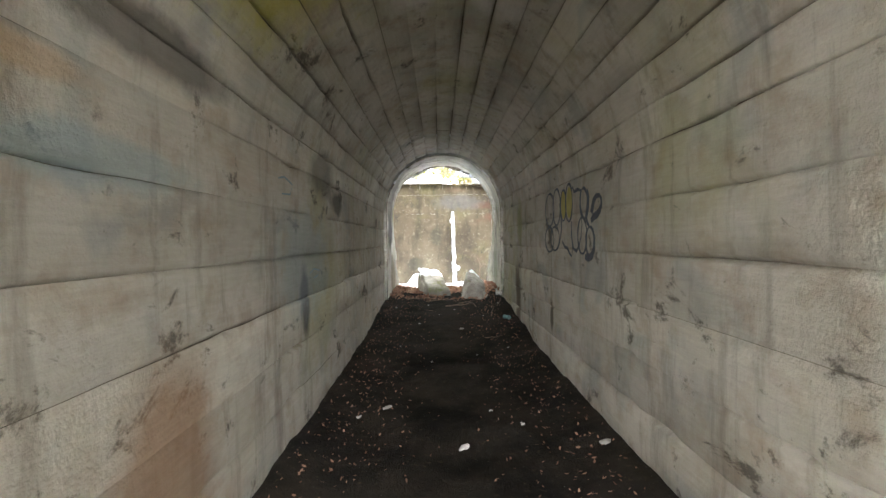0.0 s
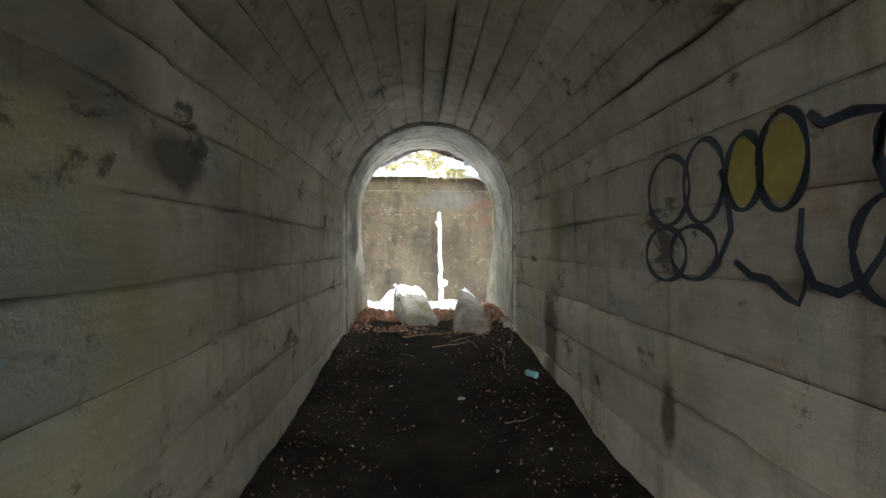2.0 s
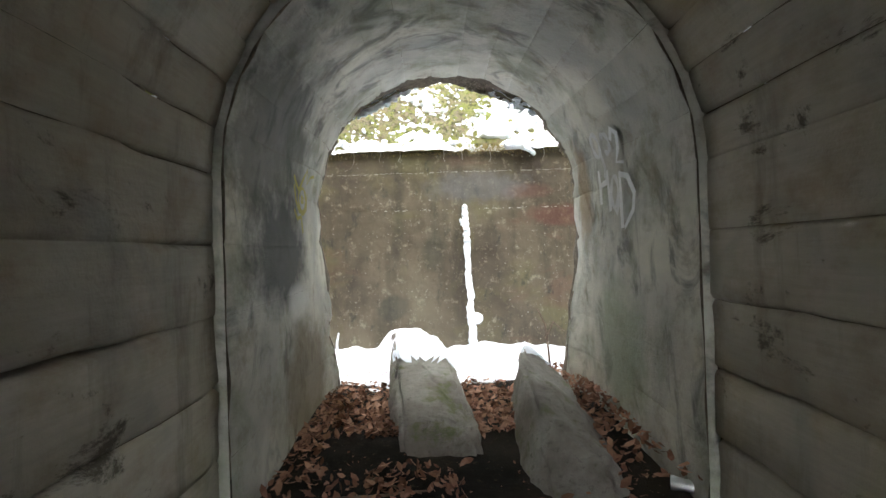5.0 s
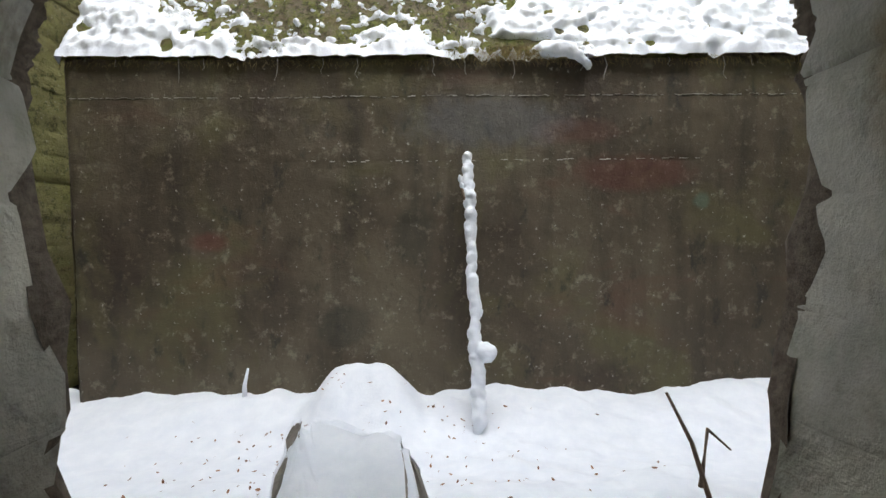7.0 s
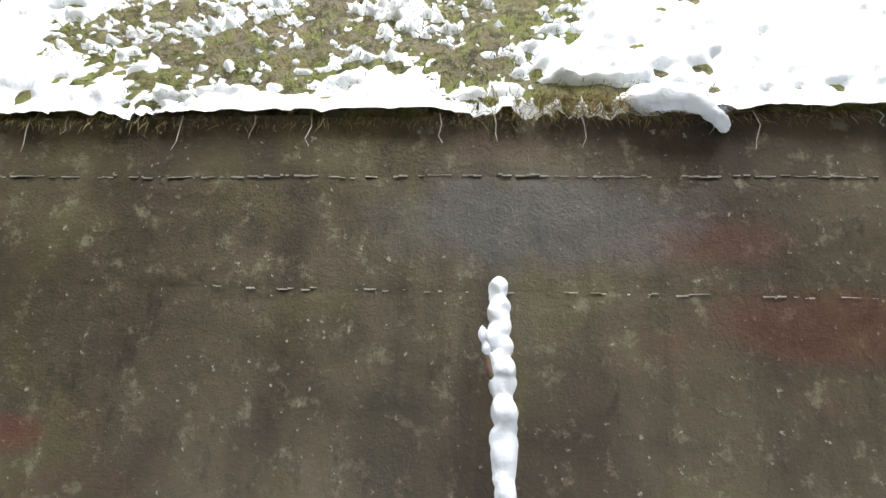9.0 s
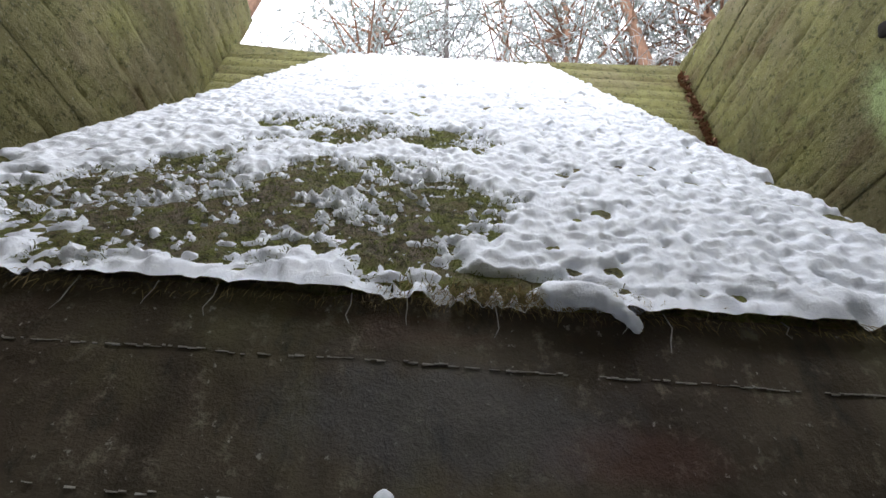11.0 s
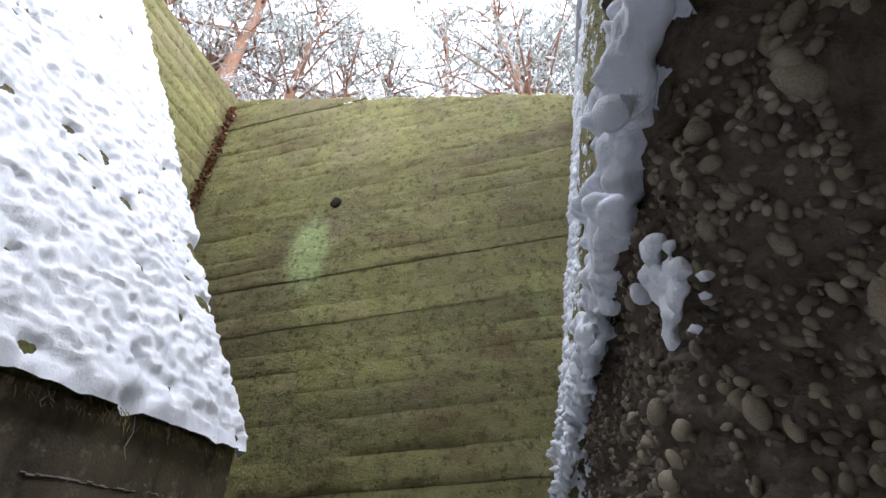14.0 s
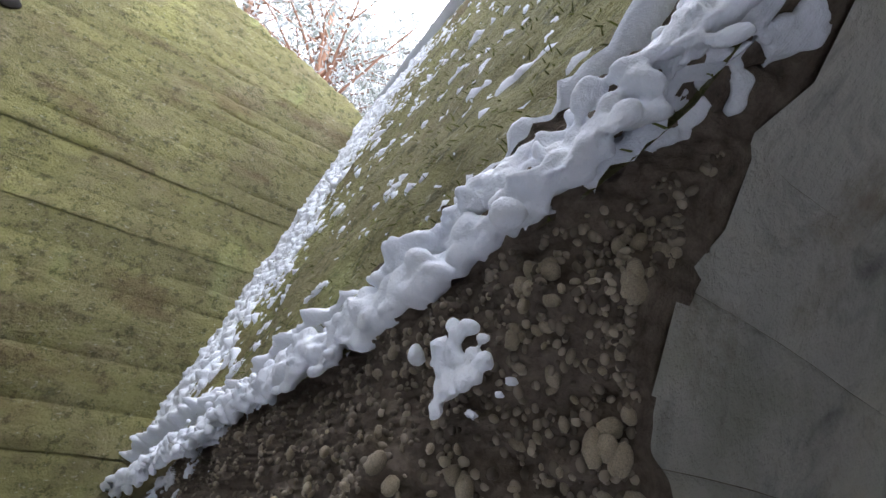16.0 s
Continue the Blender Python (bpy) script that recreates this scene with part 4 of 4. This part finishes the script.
vs, fs = [], []
while len(vs) < 42 * 3200:
    x, y, z = face_at(rnd.uniform(0.40, 0.93), rnd.uniform(0.02, 0.94))
    if not (0.2 < x < 3.2 and 1.8 < z < lip_z(x) - 0.04):
        continue
    rad, k = rnd.uniform(0.003, 0.008), len(vs)
    y += 0.2 * rad
    q = Euler((rnd.uniform(0, 6), rnd.uniform(0, 6), rnd.uniform(0, 6))).to_matrix() @ Matrix.Diagonal((1.3, 1, 0.8))
    vs += [Vector((x, y, z)) + q @ v * rad for v in BALL_V]
    fs += [tuple(i + k for i in f) for f in BALL_F]
tagged(solid("gravel", vs, fs, leaf_material("gravel_stones", (0.08, 0.065, 0.05), (0.36, 0.31, 0.24)), front, "small stones bared in the crumbling concrete", True), "", "", "", "stuff")

# snow along the lip and on the ledges below it
rnd = random.Random(31)
spots = []
for k in range(2300):
    x = -1.2 + 6.2 * (k / 2300)
    z = lip_z(x)
    rad = rnd.uniform(0.007, 0.019) * (1.15 + 0.9 * wob(x, 7, 7, 2.0))
    spots.append(((x, Y_LIP + 0.01 + 0.035 * max(0, x - 1.0) + rnd.gauss(0, 0.012), z + 0.006 + rnd.gauss(0, 0.024)), (rad * 1.5, rad, rad)))
thing(fused("snow_ridge", spots, 0.006, 0.014), "thick wet snow along the crumbling lip", "snow")
spots = []
for k in range(4200):
    x, y, z = face_at(rnd.uniform(0.45, 0.90), rnd.uniform(0.70, 0.99))
    if x > 0.45 and wob(x, 0, z, 5) + 1.6 * (z - lip_z(x)) > -0.06:
        rad = rnd.uniform(0.005, 0.015)
        spots.append(((x, y + 0.003, z), (rad * 1.2, rad, rad)))
for k in range(40):
    rad = rnd.uniform(0.006, 0.017)
    spots.append(((1.17 + rnd.gauss(0, 0.035), Y_FACE + 0.15, 2.55 + rnd.gauss(0, 0.03)), (rad * 1.2, rad, rad)))
thing(fused("snow_clumps", spots, 0.005, 0.012), "small clumps of snow clinging under the lip", "snow", "", "stuff")

# bolt hole in the tall wall: a flat ragged lump, its inner shade painted near-black
bm = bmesh.new()
bmesh.ops.create_icosphere(bm, subdivisions=3, radius=0.09, matrix=Matrix.Translation((X_RIGHT - 0.015, 12.60, 7.12)) @ Matrix.Diagonal((0.35, 1, 1.15, 1)))
for v in bm.verts:
    v.co += Vector((0, 1, 1)) * 0.03 * wob(*v.co, 9)
part("bolt_hole", bm, HOLE_SHADE, right, "ragged near-black lump painted as a shaded hole")


# ---------------------------------------------------------------- sprayed writing on the tunnel sides
def paint(name, strokes, x, width, material, label):
    """Strokes are paths in (y, z) on an upright side at x; each becomes a thin ribbon of paint."""
    s = 1 if x > 0 else -1
    bm = bmesh.new()
    for path in strokes:
        pv = [Vector((0, *p)) for p in path]
        left_v, right_v = [], []
        for k, p in enumerate(pv):
            d = (pv[min(k + 1, len(pv) - 1)] - pv[max(k - 1, 0)]).normalized()
            n = Vector((0, -d.z, d.y)) * width * (0.5 + 0.18 * math.sin(k * 0.9))
            for side, q in ((left_v, p + n), (right_v, p - n)):
                h = max(0.0, q.z - SPRING)
                side.append(bm.verts.new((s * math.sqrt(x * x - h * h), q.y, q.z)))
        for k in range(len(pv) - 1):
            bm.faces.new((left_v[k], left_v[k + 1], right_v[k + 1], right_v[k]))
    return thing(part(name, bm, material, None, "", False), label, "graffiti")


def oval(y, z, a, b, t0=0.0, t1=6.4, lean=0.0):
    return [(y + a * math.cos(t0 + (t1 - t0) * k / 26) + lean * math.sin(t0 + (t1 - t0) * k / 26), z + b * math.sin(t0 + (t1 - t0) * k / 26)) for k in range(27)]


XG = HW - 0.014
strokes = [oval(4.28, 1.66, 0.17, 0.17), oval(4.02, 1.67, 0.13, 0.18), oval(4.30, 1.35, 0.17, 0.13), oval(4.09, 1.36, 0.16, 0.12), oval(3.79, 1.67, 0.09, 0.145), oval(3.62, 1.68, 0.10, 0.17), oval(3.22, 1.64, 0.09, 0.125, 0, 6.4, 0.02),
           oval(3.27, 1.38, 0.11, 0.15), oval(3.09, 1.33, 0.095, 0.115),
           [(3.91, 1.70), (3.87, 1.58), (3.85, 1.45), (3.90, 1.36), (3.95, 1.28)], [(3.52, 1.81), (3.47, 1.76), (3.38, 1.77), (3.29, 1.75), (3.32, 1.62), (3.27, 1.47), (3.30, 1.37), (3.35, 1.29), (3.42, 1.25), (3.50, 1.27), (3.55, 1.38), (3.54, 1.51)],
           [(3.83, 1.33), (3.75, 1.28), (3.67, 1.27), (3.60, 1.22), (3.55, 1.20), (3.53, 1.25), (3.52, 1.31)]]
heavy = [[(3.06, 1.49), (3.00, 1.52), (2.94, 1.53), (2.88, 1.56), (2.85, 1.60), (2.85, 1.64), (2.89, 1.67), (2.95, 1.67), (3.00, 1.64), (3.05, 1.55)], [(3.15, 1.74), (3.12, 1.68), (3.13, 1.60), (3.17, 1.53), (3.14, 1.48), (3.10, 1.45)],
         [(3.20, 1.21), (3.13, 1.20), (3.05, 1.22), (3.00, 1.28), (2.99, 1.36), (3.03, 1.43)]]
for stroke in heavy:
    paint("graffiti_shadow", [stroke], XG - 0.002, 0.045, INK, "thick dark blue sprayed stroke beside bubble letters")
for stroke in strokes:
    paint("graffiti_outline", [stroke], XG, 0.025, INK, "dark blue sprayed bubble letter on the tunnel side")
bm = bmesh.new()
for cy in (3.79, 3.62):
    bm.faces.new([bm.verts.new((XG + 0.004, y, z)) for y, z in oval(cy, 1.68, 0.085, 0.14)[:26]])
thing(part("graffiti_fill", bm, YELLOW, None, "", False), "faded yellow sprayed fill between dark letter outlines", "graffiti")
paint("yellow_tag", [[(8.58, 2.04), (8.64, 1.99), (8.70, 1.96), (8.76, 2.03), (8.83, 2.12), (8.86, 2.02), (8.92, 2.08), (9.0, 2.10)], oval(8.77, 1.90, 0.08, 0.08), oval(8.77, 1.90, 0.02, 0.02), [(8.60, 1.98), (8.64, 1.88), (8.70, 1.82), (8.78, 1.80), (8.86, 1.84), (8.88, 1.96)], [(8.60, 1.82), (8.66, 1.76), (8.74, 1.78), (8.77, 1.67)]], -PW + 0.002, 0.024, YELLOW, "yellow sprayed tag on the portal side")
for tag in ([oval(8.70, 2.20, 0.055, 0.075), [(8.66, 2.14), (8.64, 2.04), (8.66, 1.97)]], [oval(8.55, 2.18, 0.05, 0.06, 0.8, 5.6)], [[(8.47, 2.18), (8.42, 2.24), (8.37, 2.20), (8.40, 2.12), (8.46, 2.04), (8.36, 2.02)]],
            [[(8.76, 2.04), (8.76, 1.92), (8.75, 1.80)], [(8.76, 1.93), (8.68, 1.94), (8.61, 1.95)], [(8.62, 2.02), (8.62, 1.88), (8.60, 1.74)]], [oval(8.53, 1.86, 0.05, 0.10), [(8.56, 1.78), (8.50, 1.72), (8.46, 1.80)]],
            [[(8.44, 1.98), (8.44, 1.80), (8.43, 1.62)], [(8.44, 1.96), (8.34, 1.93), (8.26, 1.82), (8.28, 1.72), (8.40, 1.62)]]):
    paint("pale_tag", tag, PW - 0.004, 0.032, WHITE, "pale sprayed letter on the portal side")
for mark in ([[(3.0, 1.12), (3.1, 1.15), (3.25, 1.13), (3.2, 1.09), (3.1, 1.08)]], [[(2.4, 1.75), (2.5, 1.77), (2.65, 1.74), (2.6, 1.67), (2.45, 1.66)]]):
    paint("blue_scribble", mark, -HW + 0.02, 0.010, BLUE, "faded blue sprayed mark on the tunnel side")


# ---------------------------------------------------------------- woods above
def needles(bm, c, r, n, r2):
    for _ in range(n):
        d = Vector((r2.gauss(0, 1), r2.gauss(0, 1), r2.gauss(0, 0.6)))
        p = c + d * r * 0.42
        q = Euler((r2.uniform(0, 6), r2.uniform(0, 6), r2.uniform(0, 6))).to_matrix()
        s = r2.uniform(0.18, 0.46)
        bm.faces.new([bm.verts.new(p + q @ Vector(v) * s) for v in ((-0.5, 0, 0), (0, 0.13, 0.1), (0.7, 0, 0), (0, -0.13, 0.1))])


def pine(seed, height, rad, bark, first, density):
    """A tall pine: a tapered trunk, dead lower limbs and a ragged crown of needle sprays."""
    r2 = random.Random(seed)
    root = new("pine_tree")
    lean = Vector((r2.uniform(-0.06, 0.06), r2.uniform(-0.06, 0.06), 1))
    spine = [lean * (height * k / 14) + Vector((0.12 * wob(k, seed, 0, 0.4), 0.12 * wob(seed, k, 0, 0.4), 0)) for k in range(15)]
    spine[0].z = -0.6
    bm = bmesh.new()
    tube(bm, spine, [rad * (1.0 - 0.8 * k / 14) * (1.2 if k == 0 else 1) for k in range(15)], 10)
    part("trunk", bm, bark, root)
    crown = bmesh.new()
    for k in range(density):
        t = r2.uniform(first, 0.98)
        p = spine[min(13, int(t * 14))].lerp(spine[min(14, int(t * 14) + 1)], t * 14 % 1)
        ang, ln = r2.uniform(0, 6.3), (1.15 - t) * height * r2.uniform(0.16, 0.34) + 0.4
        d = Vector((math.cos(ang), math.sin(ang), r2.uniform(-0.2, 0.35)))
        pts = [p + d * ln * j / 4 + Vector((0, 0, -0.05 * j * j * ln * 0.12 + 0.1 * r2.uniform(-1, 1))) for j in range(5)]
        limb = bmesh.new()
        tube(limb, pts, [rad * 0.22 * (1 - 0.85 * j / 4) for j in range(5)], 5)
        part("limb", limb, bark, root)
        if t > first + 0.08:
            for j in (2, 3, 4):
                for _ in range(2):
                    needles(crown, pts[j] + Vector((r2.gauss(0, 0.3), r2.gauss(0, 0.3), r2.gauss(0, 0.2))), 0.8, 10, r2)
    part("crown", crown, NEEDLE, root, "grey-green needles paled for haze", False)
    return root


pines = [pine(1, 19, 0.36, BARK, 0.26, 56), pine(2, 16, 0.24, GREYBARK, 0.10, 70), pine(3, 21, 0.33, BARK, 0.34, 48)]
for p in pines:
    thing(p, "tall pine with reddish bark and needles paled for haze", "pine tree", "pines above the pit")
spots = [(8.2, 21.0, 0), (10.5, 19.0, 2), (11.0, 23.0, 1), (6.0, 24.5, 1), (3.2, 23.5, 2), (0.2, 22.0, 1), (-3.4, 21.5, 0), (-6.0, 24.0, 1), (13.5, 16.0, 0), (14.0, 12.2, 2), (17.0, 14.5, 1), (13.0, 8.5, 0), (16.0, 5.5, 2),
         (12.0, 4.0, 1), (19.0, 9.0, 1), (15.5, 20.0, 1), (20.0, 18.0, 0), (9.0, 29.0, 1), (2.0, 30.0, 1), (-8.0, 19.0, 2), (11.2, 0.5, 0), (18.0, 0.0, 1), (6.5, -2.0, 2), (14.0, 27.0, 1), (-2.0, 28.0, 1), (7.6, 19.2, 2), (4.8, 21.5, 0), (12.2, 18.0, 0), (10.6, 8.0, 0), (12.6, 21.5, 2), (24.0, 12.0, 1), (22.0, 4.0, 1)]
r3 = random.Random(77)
for k, (x, y, kind) in enumerate(spots):
    z = (10.6 if y > Y_END else right_top(max(6, y))) - 0.1
    m = pose(x, y, z, 0, 0, r3.uniform(0, 360)) @ Matrix.Diagonal((1, 1, r3.uniform(0.85, 1.2), 1))
    if k < 3:
        pines[kind if k == 0 else (2 if k == 1 else 1)].matrix_basis = m
    else:
        copy_thing(pines[kind], m)


def shrub(seed, height):
    r2 = random.Random(seed)
    root = new("bare_shrub")
    for s in range(7):
        bm = bmesh.new()
        ang = r2.uniform(0, 6.3)
        top = Vector((math.cos(ang) * height * 0.55, math.sin(ang) * height * 0.55, height * r2.uniform(0.6, 1.0)))
        pts = [top * (k / 6) + Vector((0.06 * wob(k, s, seed, 0.8), 0.06 * wob(s, k, seed, 0.8), -0.04 * k * k / 36 * height - (0.15 if k == 0 else 0))) for k in range(7)]
        tube(bm, pts, [0.022 * (1 - 0.8 * k / 6) for k in range(7)], 5)
        for j in range(9):
            a = pts[r2.randint(2, 5)]
            d = Vector((r2.gauss(0, 1), r2.gauss(0, 1), r2.gauss(0.3, 0.6))).normalized() * height * r2.uniform(0.12, 0.35)
            tube(bm, [a, a + d * 0.5 + Vector((0, 0, 0.03)), a + d], [0.009, 0.006, 0.003], 4)
        part("stem", bm, FROST, root)
    return thing(root, "bare frosted shrub with thin snowy twigs", "shrub", "shrubs along the pit edge")


shrubs = [shrub(5, 1.6), shrub(6, 1.1)]
sites = [(2.3, 16.0), (1.2, 15.9), (0.2, 16.1), (-0.8, 15.9), (-1.8, 16.2), (3.2, 16.2), (4.3, 16.0), (5.6, 15.2), (5.7, 13.6), (5.8, 12.2), (5.7, 11.0), (5.9, 9.8), (1.8, 16.8), (-2.6, 16.4), (6.3, 14.4), (0.7, 17.0), (-3.3, 16.0), (6.2, 16.6)]
for k, (x, y) in enumerate(sites):
    z = (10.62 if y > Y_END else right_top(y) - 0.12)
    m = pose(x, y, z, 0, 0, r3.uniform(0, 360))
    if k < 2:
        shrubs[k].matrix_basis = m
    else:
        copy_thing(shrubs[k % 2], m @ Matrix.Scale(r3.uniform(0.5, 1.2), 4))
